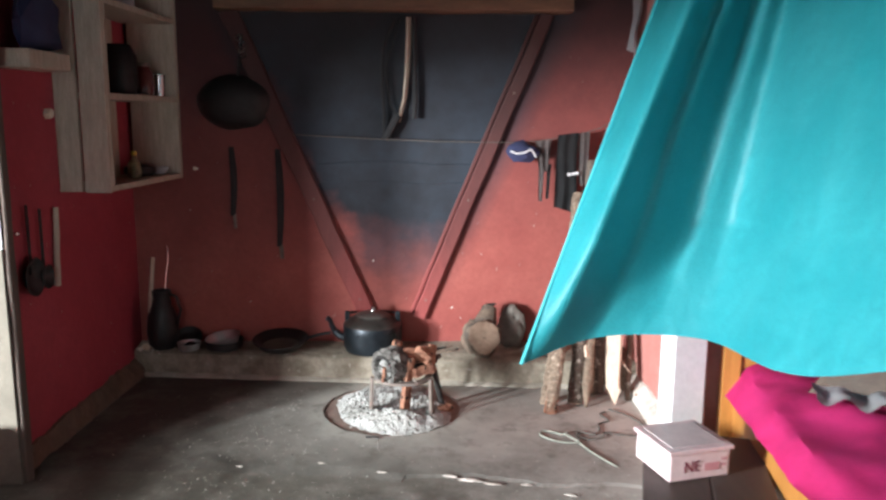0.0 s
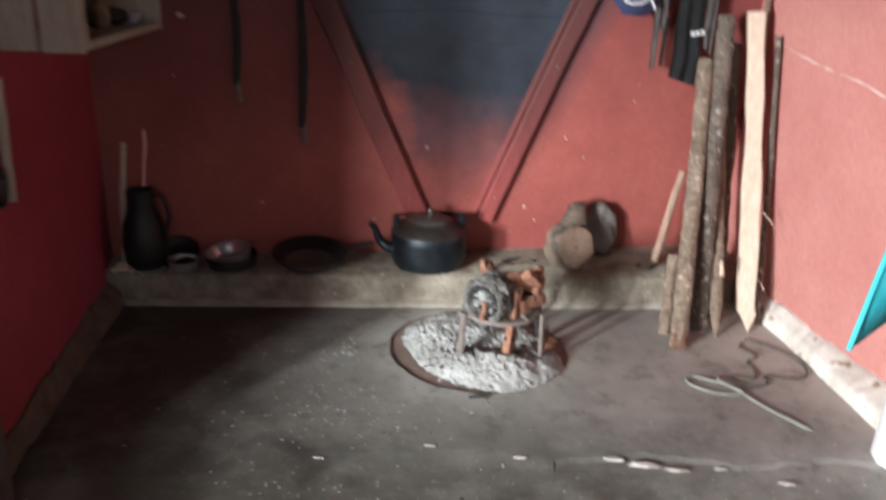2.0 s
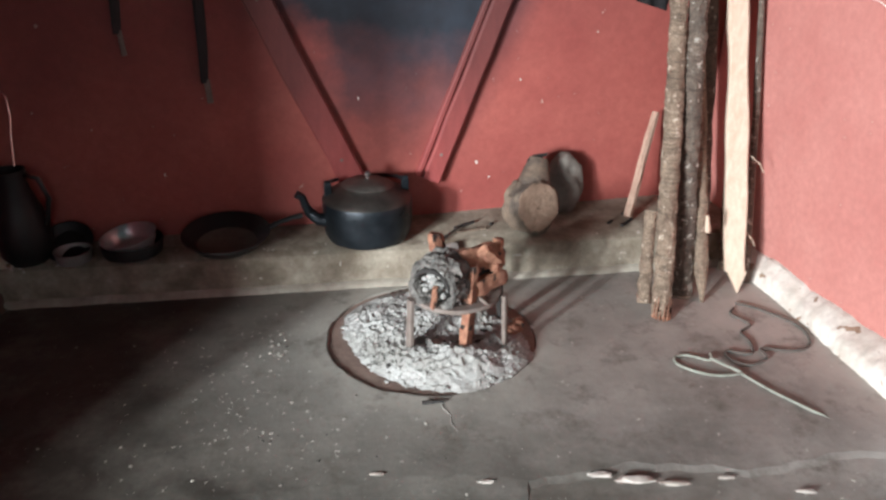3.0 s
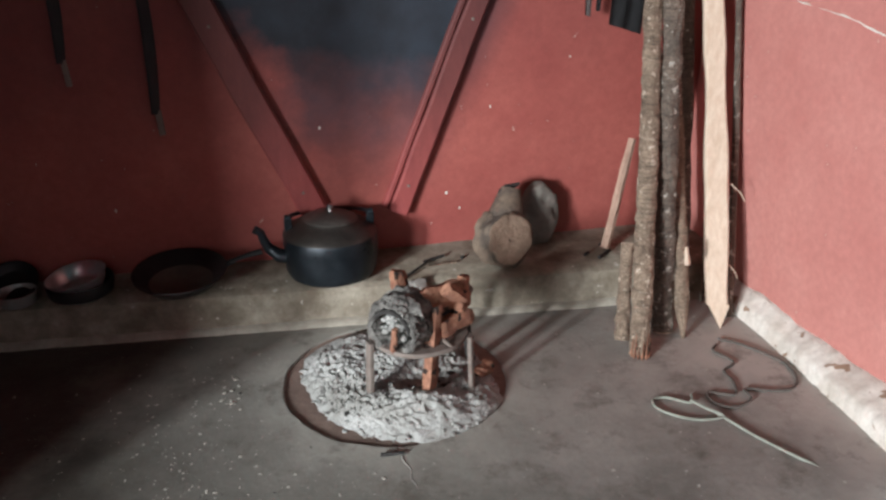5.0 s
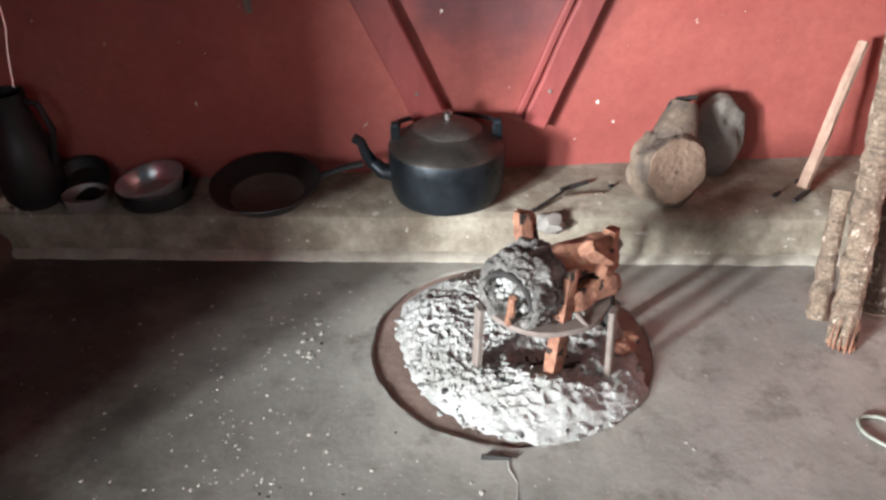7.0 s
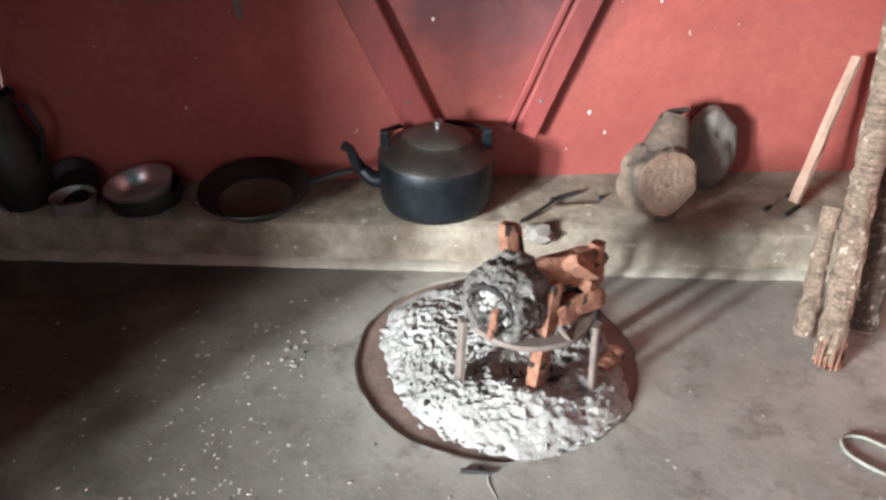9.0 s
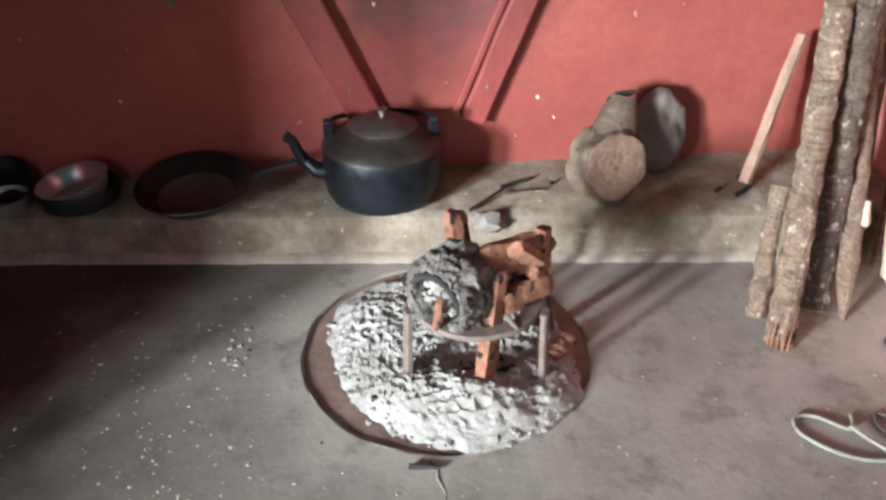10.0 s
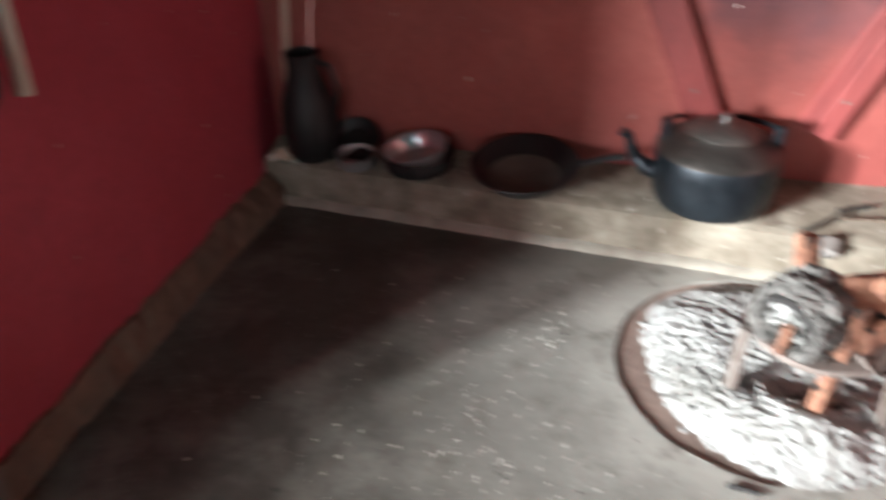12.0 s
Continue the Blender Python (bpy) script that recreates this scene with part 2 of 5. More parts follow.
m_split = material("split_pale_wood", (0.78, 0.65, 0.52), (0.62, 0.47, 0.35), 0.7, fine=60, coarse=9, bump=0.5, stretch=(6, 6, 0.5))
m_char = material("half_burnt_red_wood", (0.5, 0.25, 0.155), (0.2, 0.085, 0.055), 0.85, fine=70, coarse=20, bump=1.0, depth=0.01, specks=((0.03, 0.02, 0.016), 26, 0.62))
m_coal = material("charcoal", (0.018, 0.016, 0.015), (0.04, 0.037, 0.035), 0.8, fine=80, coarse=25, bump=0.8)
m_rust = material("rusty_iron", (0.16, 0.125, 0.105), (0.26, 0.22, 0.195), 0.75, metal=0.3, fine=80, coarse=18, bump=0.5)
m_crust = material("crusty_log_bark", (0.27, 0.2, 0.145), (0.085, 0.068, 0.057), 0.85, metal=0.1, fine=45, coarse=9, bump=0.9, depth=0.008)
m_cap = material("weathered_cut_wood", (0.36, 0.255, 0.185), (0.2, 0.135, 0.095), 0.85, fine=45, coarse=10, bump=0.9, depth=0.008)
m_bench = material("dark_bench_wood", (0.07, 0.05, 0.042), (0.045, 0.034, 0.03), 0.55, fine=40, coarse=5, stretch=(8, 1, 8))
m_orange = material("varnished_bed_wood", (0.5, 0.23, 0.06), (0.38, 0.16, 0.04), 0.35, fine=40, coarse=4, stretch=(8, 8, 1), bump=0.1)
m_pink = material("pink_blanket", (0.92, 0.05, 0.3), (0.8, 0.03, 0.23), 0.85, fine=140, coarse=6, bump=0.5)
m_box = material("pale_pink_plastic", (0.75, 0.62, 0.62), (0.66, 0.5, 0.52), 0.4, fine=30, coarse=9, bump=0.05)
m_black = material("black_cloth", (0.016, 0.017, 0.019), (0.03, 0.03, 0.032), 0.9, fine=140, coarse=9, bump=0.5)
m_navy = material("navy_cloth", (0.02, 0.025, 0.07), (0.03, 0.035, 0.09), 0.9, fine=140, coarse=9, bump=0.5)
m_grey = material("grey_cloth", (0.2, 0.17, 0.16), (0.12, 0.1, 0.1), 0.9, fine=140, coarse=9, bump=0.5)
m_rope = material("pale_green_rope", (0.37, 0.39, 0.335), (0.25, 0.26, 0.22), 0.8, fine=160, coarse=30, bump=0.6)
m_rope_grey = material("dirty_rope", (0.15, 0.13, 0.115), (0.09, 0.08, 0.07), 0.9, fine=160, coarse=30, bump=0.6)


# ---- mesh helpers ----
def add_box(bm, x0, x1, y0, y1, z0, z1, bevel=0.0):
    vs = [bm.verts.new((x, y, z)) for z in (z0, z1) for y in (y0, y1) for x in (x0, x1)]
    fs = [bm.faces.new([vs[i] for i in q]) for q in ((0, 2, 3, 1), (4, 5, 7, 6), (0, 1, 5, 4), (2, 6, 7, 3), (0, 4, 6, 2), (1, 3, 7, 5))]
    if bevel:
        bmesh.ops.bevel(bm, geom=list({e for f in fs for e in f.edges}), offset=bevel, segments=2, affect="EDGES", profile=0.6)
    return vs


def add_tube(bm, pts, radii, sides=10, caps=True, rough=0.0, flat=1.0):
    """A round bar along pts; rough: how uneven its sides are."""
    rings, prev = [], None
    pts = [Vector(p) for p in pts]
    for i, p in enumerate(pts):
        d = (pts[min(i + 1, len(pts) - 1)] - pts[max(i - 1, 0)]).normalized()
        if prev is None:
            side = d.orthogonal().normalized()
        else:
            side = (prev - d * prev.dot(d)).normalized()
        prev = side
        up = d.cross(side)
        r = radii[i] if isinstance(radii, (list, tuple)) else radii
        ring = []
        for k in range(sides):
            a = 2 * math.pi * k / sides
            q = r * (1 + rough * (noise.noise(Vector((k * 0.9, i * 0.7, p.x * 7))) + random.uniform(-0.3, 0.3)))
            ring.append(bm.verts.new(p + side * math.cos(a) * q + up * math.sin(a) * q * flat))
        rings.append(ring)
    for a, b in zip(rings, rings[1:]):
        for k in range(sides):
            bm.faces.new((a[k], a[(k + 1) % sides], b[(k + 1) % sides], b[k]))
    if caps:
        bm.faces.new(rings[0][::-1])
        bm.faces.new(rings[-1])


def add_lathe(bm, profile, m=None, sides=36, dent=0.0):
    """A turned body about z from (radius, height) pairs."""
    m = m or Matrix.Identity(4)
    rings = []
    for r, h in profile:
        if r < 1e-5:
            rings.append([bm.verts.new(m @ Vector((0, 0, h)))])
            continue
        ring = []
        for k in range(sides):
            a = 2 * math.pi * k / sides
            q = r * (1 + dent * noise.noise(Vector((math.cos(a) * 2, math.sin(a) * 2, h * 9))))
            ring.append(bm.verts.new(m @ Vector((q * math.cos(a), q * math.sin(a), h))))
        rings.append(ring)
    for a, b in zip(rings, rings[1:]):
        for k in range(sides):
            j = (k + 1) % sides
            if len(a) == 1 and len(b) == 1:
                continue
            if len(a) == 1:
                bm.faces.new((a[0], b[j], b[k]))
            elif len(b) == 1:
                bm.faces.new((a[k], a[j], b[0]))
            else:
                bm.faces.new((a[k], a[j], b[j], b[k]))


def add_rock(bm, place, size, squash=0.7, seed=0):
    res = bmesh.ops.create_icosphere(bm, subdivisions=2, radius=1.0)
    for v in res["verts"]:
        n = noise.noise(v.co * 1.6 + Vector((seed * 3.1, seed * 1.7, seed)))
        v.co = v.co * size * (1 + 0.55 * n)
        v.co.z *= squash
        v.co += Vector(place)


def mesh_of(bm, name, smooth=False):
    bmesh.ops.recalc_face_normals(bm, faces=bm.faces[:])
    me = bpy.data.meshes.new(name)
    bm.to_mesh(me)
    bm.free()
    if smooth:
        me.shade_smooth()
        me.set_sharp_from_angle(angle=radians(40))
    return me


def thing(name, bm, mt, label, category="", kind="", group="", smooth=False):
    ob = new(name, mesh_of(bm, name, smooth))
    ob.data.materials.append(mt)
    return tagged(ob, label, category, group, kind)


def holder(name, place, label, category, group=""):
    ob = new(name)
    ob.location = place
    return tagged(ob, label, category, group)


def part(name, bm, mt, parent, label="", smooth=False):
    """A part built in world places, hung under its thing."""
    ob = new(name, mesh_of(bm, name, smooth))
    ob.data.materials.append(mt)
    ob.parent = parent
    bpy.context.view_layer.update()
    ob.matrix_parent_inverse = parent.matrix_world.inverted()
    return tagged(ob, label)


def box_thing(name, dims, mt, label, category="", kind="structure", bevel=0.0):
    bm = bmesh.new()
    add_box(bm, *dims, bevel)
    return thing(name, bm, mt, label, category, kind)


# ---- structure ----
BACK, LEFT, RIGHT = 4.725, -1.80, 1.10
HEARTH, PIT_R = (-0.265, 4.055), 0.36
CEIL = 2.65
LEDGE = 0.148


def build_walls():
    box_thing("wall_north", (LEFT, RIGHT, BACK, BACK + 0.2, -0.1, CEIL), m_back, "red-painted plaster wall, sooty blue-grey above the hearth", "wall")
    box_thing("wall_west", (LEFT - 0.16, LEFT, 3.28, BACK + 0.2, -0.1, CEIL), m_red, "dark red painted plaster wall", "wall")
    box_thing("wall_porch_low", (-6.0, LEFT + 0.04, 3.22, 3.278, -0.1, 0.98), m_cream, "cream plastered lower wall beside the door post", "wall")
    box_thing("wall_porch_high", (-6.0, LEFT + 0.04, 3.225, 3.278, 0.98, CEIL), m_lime, "limewashed upper wall beside the door post", "wall")
    box_thing("wall_east", (RIGHT, RIGHT + 0.18, 3.3, BACK + 0.2, -0.1, CEIL), m_daylit_red, "red-painted plaster wall, its strong daylight put into a paler colour", "wall")
    box_thing("wall_bed_head", (RIGHT + 0.18, 2.5, 3.3, 3.48, -0.1, CEIL), m_red, "red-painted plaster wall behind the bed", "wall")
    box_thing("wall_bed_side", (2.3, 2.5, -1.7, 3.3, -0.1, CEIL), m_red, "red-painted plaster wall beside the bed", "wall")
    # the porch, with its wide entrance
    box_thing("wall_porch_west", (-6.2, -6.0, -0.2, 3.4, -0.1, CEIL), m_red, "red-painted porch wall", "wall")
    bm = bmesh.new()
    add_box(bm, -6.0, -5.75, -0.2, 0.0, -0.1, CEIL)
    add_box(bm, -3.65, LEFT - 0.16, -0.2, 0.0, -0.1, CEIL)
    add_box(bm, -5.75, -3.65, -0.2, 0.0, 1.95, CEIL)
    thing("wall_entrance", bm, m_red, "red-painted wall with the wide porch entrance", "wall", "structure")
    box_thing("wall_west_rear", (LEFT - 0.16, LEFT, -1.5, 0.0, -0.1, 1.52), m_red, "red-painted wall beside the porch opening", "wall")
    # unseen rear wall; its opening is added to hold the fill lamp
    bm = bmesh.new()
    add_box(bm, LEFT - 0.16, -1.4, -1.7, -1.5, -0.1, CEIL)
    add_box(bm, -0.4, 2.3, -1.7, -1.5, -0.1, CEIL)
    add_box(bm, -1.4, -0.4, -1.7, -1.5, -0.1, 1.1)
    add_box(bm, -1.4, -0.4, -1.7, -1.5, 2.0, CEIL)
    thing("wall_south", bm, m_red, "unseen red-painted rear wall with an opening added for the fill lamp", "wall", "structure")
    # low wall added out of view to shade the western part of the floor
    box_thing("wall_shade_sill", (LEFT - 0.16, LEFT - 0.04, 0.0, 3.15, -0.1, 0.27), m_red, "unseen low wall added along the porch opening to shade the floor", "wall")
    box_thing("wall_header", (LEFT - 0.16, LEFT, -1.5, 3.22, 1.52, CEIL), m_red, "red-painted wall above the wide opening to the porch", "wall")
    box_thing("ceiling", (-6.2, 2.5, -1.7, BACK + 0.2, CEIL, CEIL + 0.1), m_ceiling, "dark sooty board ceiling", "ceiling")


def edge_y(x):
    """The broken front edge of the hearth floor."""
    return min(3.43, 3.33 - 0.13 * (x + 0.3)) + 0.05 * noise.noise(Vector((x * 3.1, 0.3, 0))) + 0.025 * noise.noise(Vector((x * 14, 2.0, 0)))


def build_floor():
    # hearth floor with the round pit left open
    bm = bmesh.new()
    n = 96
    cx, cy = HEARTH
    x0, x1, y1 = LEFT - 0.05, RIGHT + 0.05, BACK + 0.05
    ring, mid, outer, low = [], [], [], []
    for k in range(n):
        a = 2 * math.pi * k / n
        c, s = math.cos(a), math.sin(a)
        r = PIT_R * (1 + 0.012 * noise.noise(Vector((c * 3, s * 3, 0))))
        ring.append(bm.verts.new((cx + r * c, cy + r * s, 0.0)))
        low.append(bm.verts.new((cx + r * 0.97 * c, cy + r * 0.97 * s, -0.09)))
        t = 0.58 / max(abs(c), abs(s))
        mid.append(bm.verts.new((cx + t * c, cy + t * s, 0.0)))
    for k in range(n):
        j = (k + 1) % n
        bm.faces.new((ring[k], ring[j], mid[j], mid[k]))
        bm.faces.new((low[k], low[j], ring[j], ring[k]))
    xs0, xs1, ys0, ys1 = cx - 0.58, cx + 0.58, cy - 0.58, cy + 0.58
    def quad(a, b, c, d):
        bm.faces.new([bm.verts.new((*p, 0.0)) for p in (a, b, c, d)])
    quad((x0, ys0), (xs0, ys0), (xs0, y1), (x0, y1))
    quad((xs1, ys0), (x1, ys0), (x1, y1), (xs1, y1))
    quad((xs0, ys1), (xs1, ys1), (xs1, y1), (xs0, y1))
    xs = [x0 + (x1 - x0) * i / 120 for i in range(121)]
    for a, b in zip(xs, xs[1:]):
        ya, yb = edge_y(a), edge_y(b)
        quad((a, ya), (b, yb), (b, ys0), (a, ys0))
        vs = [bm.verts.new(p) for p in ((a, ya - (0.03 if a > -0.2 else 0.1), -0.007), (b, yb - (0.03 if b > -0.2 else 0.1), -0.007), (b, yb, 0.0), (a, ya, 0.0))]
        bm.faces.new(vs)
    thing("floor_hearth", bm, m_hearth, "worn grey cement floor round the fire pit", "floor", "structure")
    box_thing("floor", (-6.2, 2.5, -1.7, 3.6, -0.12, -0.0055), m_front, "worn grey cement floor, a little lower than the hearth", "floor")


def plinth_y(x):
    return 4.535 - 0.085 * (x + 1.2)


def build_plinth():
    bm = bmesh.new()
    xs = [LEFT + (RIGHT - LEFT) * i / 80 for i in range(81)]
    rows = []
    for x in xs:
        y = plinth_y(x)
        w = 0.006 * noise.noise(Vector((x * 6, 1, 0)))
        h = LEDGE + 0.004 * noise.noise(Vector((x * 4, 5, 0)))
        rows.append([bm.verts.new(p) for p in ((x, y - 0.012 + w, -0.01), (x, y + w, 0.02), (x, y + 0.004 + w * 0.5, h - 0.014), (x, y + 0.02 + w, h), (x, BACK - 0.05, h + 0.008), (x, BACK + 0.01, h + 0.02))])
    for a, b in zip(rows, rows[1:]):
        for i in range(5):
            bm.faces.new((a[i], b[i], b[i + 1], a[i + 1]))
    thing("plinth", bm, m_plinth, "low cement ledge along the foot of the back wall", "ledge", "structure", smooth=True)
    # pale mortar fillet in the angle between ledge and floor
    bm = bmesh.new()
    rows = []
    for i in range(161):
        x = LEFT + 0.02 + (RIGHT - LEFT - 0.04) * i / 160
        y = plinth_y(x)
        w = 0.004 * noise.noise(Vector((x * 9, 4, 0))) + 0.003 * noise.noise(Vector((x * 31, 2, 0)))
        rows.append([bm.verts.new(p) for p in ((x, y - 0.034 + w * 2, -0.004), (x, y - 0.026 + w, 0.007), (x, y - 0.009 + w, 0.017 + w), (x, y + 0.012, 0.022 + w))])
    for a, b in zip(rows, rows[1:]):
        for i in range(3):
            bm.faces.new((a[i], b[i], b[i + 1], a[i + 1]))
    thing("trim_fillet", bm, m_fillet, "pale mortar fillet along the foot of the ledge", "fillet", "structure", smooth=True)


def skirting(name, x_of, y0, y1, h, mt, label, seed, crumble=1.0):
    bm = bmesh.new()
    rows = []
    n, m = 150, 9
    for i in range(n + 1):
        y = y0 + (y1 - y0) * i / n
        w = 0.012 * noise.noise(Vector((y * 7, seed, 0))) + 0.006 * noise.noise(Vector((y * 23, seed, 1)))
        hh = h * (1 + 0.22 * noise.noise(Vector((y * 5, seed, 3))) + 0.16 * crumble * noise.noise(Vector((y * 19, seed, 6))))
        xw, xf, s = x_of(y)
        foot, mid, top = (xf + w * s, -0.02), (xf + w - s * 0.012, hh * 0.55), (xw + s * 0.012 + w * 0.5, hh)
        row = []
        for k in range(m + 1):
            f = k / m * 2
            a, b, t = (foot, mid, f) if f <= 1 else (mid, top, f - 1)
            x, z = a[0] + (b[0] - a[0]) * t, a[1] + (b[1] - a[1]) * t
            lump = noise.noise(Vector((y * 30, z * 30, seed))) + 0.6 * noise.noise(Vector((y * 75, z * 75, seed)))
            row.append(bm.verts.new((x + s * 0.009 * crumble * lump, y + 0.004 * crumble * lump, z + 0.006 * crumble * lump * (k > 0))))
        row.append(bm.verts.new((xw - s * 0.02, y, hh + 0.004)))
        rows.append(row)
    for a, b in zip(rows, rows[1:]):
        for k in range(m + 1):
            bm.faces.new((a[k], b[k], b[k + 1], a[k + 1]))
    thing(name, bm, mt, label, "skirting", "structure", smooth=True)


build_walls()
build_floor()
build_plinth()
skirting("baseboard_west", lambda y: (LEFT, LEFT + 0.02 + 0.04 * (y - 3.3), 1), 3.31, 4.6, 0.1, m_skirt, "crumbling brown clay skirting of the dark wall", 2, 0.8)
skirting("baseboard_east", lambda y: (RIGHT, RIGHT - 0.07 - 0.08 * max(0, (4.0 - y)), -1), 3.3, 4.45, 0.09, m_pale, "pale crumbling plaster skirting of the lit wall", 8, 0.4)

# ---- timber on the back wall ----
def plank(bm, a, b, wide, thick, normal=(0, -1, 0), wob=0.004, steps=8):
    """A slightly uneven board from a to b, lying against a wall whose normal is given."""
    a, b, n = Vector(a), Vector(b), Vector(normal)
    d = (b - a).normalized()
    s = d.cross(n).normalized()
    rings = []
    for i in range(steps + 1):
        p = a.lerp(b, i / steps)
        w = wide / 2 + wob * noise.noise(p * 6)
        o = s * wob * 2 * noise.noise(p * 3 + Vector((5, 0, 0)))
        e = min(0.006, thick * 0.25)
        rings.append([bm.verts.new(p + o + s * u + n * v) for u, v in ((-w, 0), (-w, thick - e), (-w + e, thick), (w - e, thick), (w, thick - e), (w, 0))])
    for r, q in zip(rings, rings[1:]):
        for k in range(6):
            bm.faces.new((r[k], r[(k + 1) % 6], q[(k + 1) % 6], q[k]))
    bm.faces.new(rings[0][::-1])
    bm.faces.new(rings[-1])


def build_braces():
    for a, b, wide, lath in (((-0.437, BACK, 0.33), (-1.21, BACK, 2.09), 0.1, 0.0), ((-0.133, BACK, 0.325), (0.59, BACK, 2.09), 0.074, 0.024)):
        br = holder("wall_brace", a, "slanting red-painted timber brace fixed to the sooty wall", "brace", "braces of the hearth wall")
        bm = bmesh.new()
        plank(bm, a, b, wide, 0.042, wob=0.003, steps=14)
        part("board", bm, m_brace, br)
        side = Vector((b[2] - a[2], 0, a[0] - b[0])).normalized()
        if lath:
            off = -side * (wide / 2 + lath / 2 + 0.002)
            bm = bmesh.new()
            plank(bm, Vector(a) + off, Vector(b) + off, lath, 0.028, wob=0.002, steps=14)
            part("lath", bm, m_brace, br, "narrow lath along the edge of the brace")
        for f in (0.06, 0.4, 0.75):
            p = Vector(a).lerp(Vector(b), f)
            bm = bmesh.new()
            add_lathe(bm, [(0.006, -0.001), (0.006, 0.0015), (0.003, 0.003), (0, 0.0032)], pose(p.x, BACK - 0.0425, p.z, 90, 0, 0), 10)
            part("nail_head", bm, m_rust, br, "rusty nail head")
    bm = bmesh.new()
    plank(bm, (-1.26, BACK - 0.002, 2.155), (0.72, BACK - 0.002, 2.155), 0.13, 0.13, steps=14)
    thing("wall_beam", bm, m_beam, "brown timber beam across the top of the two braces", "beam")
    # worn plaster band between the braces
    bm = bmesh.new()
    plank(bm, (-0.72, BACK, 1.185), (0.2, BACK, 1.185), 0.115, 0.009, wob=0.012, steps=24)
    thing("trim_band", bm, m_back, "uneven sooty plaster band across the wall", "band", "structure")


# ---- kettle ----
def build_kettle(x, y, z):
    k = holder("kettle", (x, y, z), "big soot-blackened aluminium kettle with a grey lid on the ledge", "kettle")
    m = pose(x, y, z)
    bm = bmesh.new()
    add_lathe(bm, [(0, 0.004), (0.135, 0), (0.156, 0.008), (0.167, 0.032), (0.171, 0.08), (0.172, 0.12), (0.172, 0.155), (0.169, 0.166), (0.166, 0.166), (0.163, 0.12), (0, 0.115)], m, 48, 0.012)
    part("body", bm, m_kettle, k, smooth=True)
    bm = bmesh.new()
    add_lathe(bm, [(0.171, 0.163), (0.166, 0.172), (0.146, 0.186), (0.118, 0.199), (0.096, 0.208), (0.093, 0.212), (0.089, 0.206), (0.12, 0.192), (0.16, 0.166)], m, 48, 0.01)
    part("shoulder", bm, m_shoulder, k, "sooty brown-grey sloping shoulder", smooth=True)
    lid_m = m @ pose(0.004, 0.004, 0.2085, -2, 2, 0)
    bm = bmesh.new()
    add_lathe(bm, [(0, -0.004), (0.096, -0.002), (0.101, 0.004), (0.097, 0.008), (0.074, 0.018), (0.042, 0.026), (0, 0.029)], lid_m, 40, 0.015)
    lid = part("lid", bm, m_lidmetal, k, "dull dark grey domed lid", smooth=True)
    bm = bmesh.new()
    add_lathe(bm, [(0.008, 0.026), (0.007, 0.034), (0.014, 0.04), (0.015, 0.05), (0.009, 0.056), (0, 0.057)], lid_m, 16)
    part("knob", bm, m_steel, lid, "small shiny knob", smooth=True)
    bm = bmesh.new()
    add_tube(bm, [m @ Vector(p) for p in ((-0.15, -0.015, 0.085), (-0.19, -0.018, 0.092), (-0.222, -0.0055, 0.118), (-0.236, -0.024, 0.155), (-0.246, -0.026, 0.19), (-0.266, -0.028, 0.203))], [0.03, 0.025, 0.019, 0.016, 0.014, 0.015], 14)
    part("spout", bm, m_kettle, k, smooth=True)
    for sx in (-1, 1):
        bm = bmesh.new()
        add_box(bm, x + sx * 0.148 - 0.014, x + sx * 0.148 + 0.014, y - 0.008, y + 0.008, z + 0.17, z + 0.222, 0.003)
        add_lathe(bm, [(0, -0.012), (0.012, -0.01), (0.013, 0.01), (0, 0.012)], pose(x + sx * 0.148, y, z + 0.226, 0, 90, 0), 12)
        part("handle_lug", bm, m_kettle, k)
    bm = bmesh.new()
    arc = [m @ Vector((-0.15 * math.cos(a), 0.135 * math.sin(a), 0.222 - 0.022 * math.sin(a))) for a in [math.pi * i / 18 for i in range(19)]]
    add_tube(bm, arc, 0.0075, 8)
    part("bail_handle", bm, m_kettle, k, "blackened wire handle folded back", smooth=True)


# ---- pans and bowls on the ledge ----
def dish(name, place, profile, mt, label, category, tilt=(0, 0), dent=0.01, handle=None):
    bm = bmesh.new()
    m = pose(*place, *tilt)
    add_lathe(bm, profile, m, 44, dent)
    if handle is None:
        return thing(name, bm, mt, label, category, smooth=True)
    ob = holder(name, place, label, category)
    part("bowl", bm, mt, ob, smooth=True)
    for pts, r in handle:
        bm = bmesh.new()
        add_tube(bm, [m @ Vector(p) for p in pts], r, 10, flat=0.6)
        part("handle", bm, mt, ob, smooth=True)
    return ob


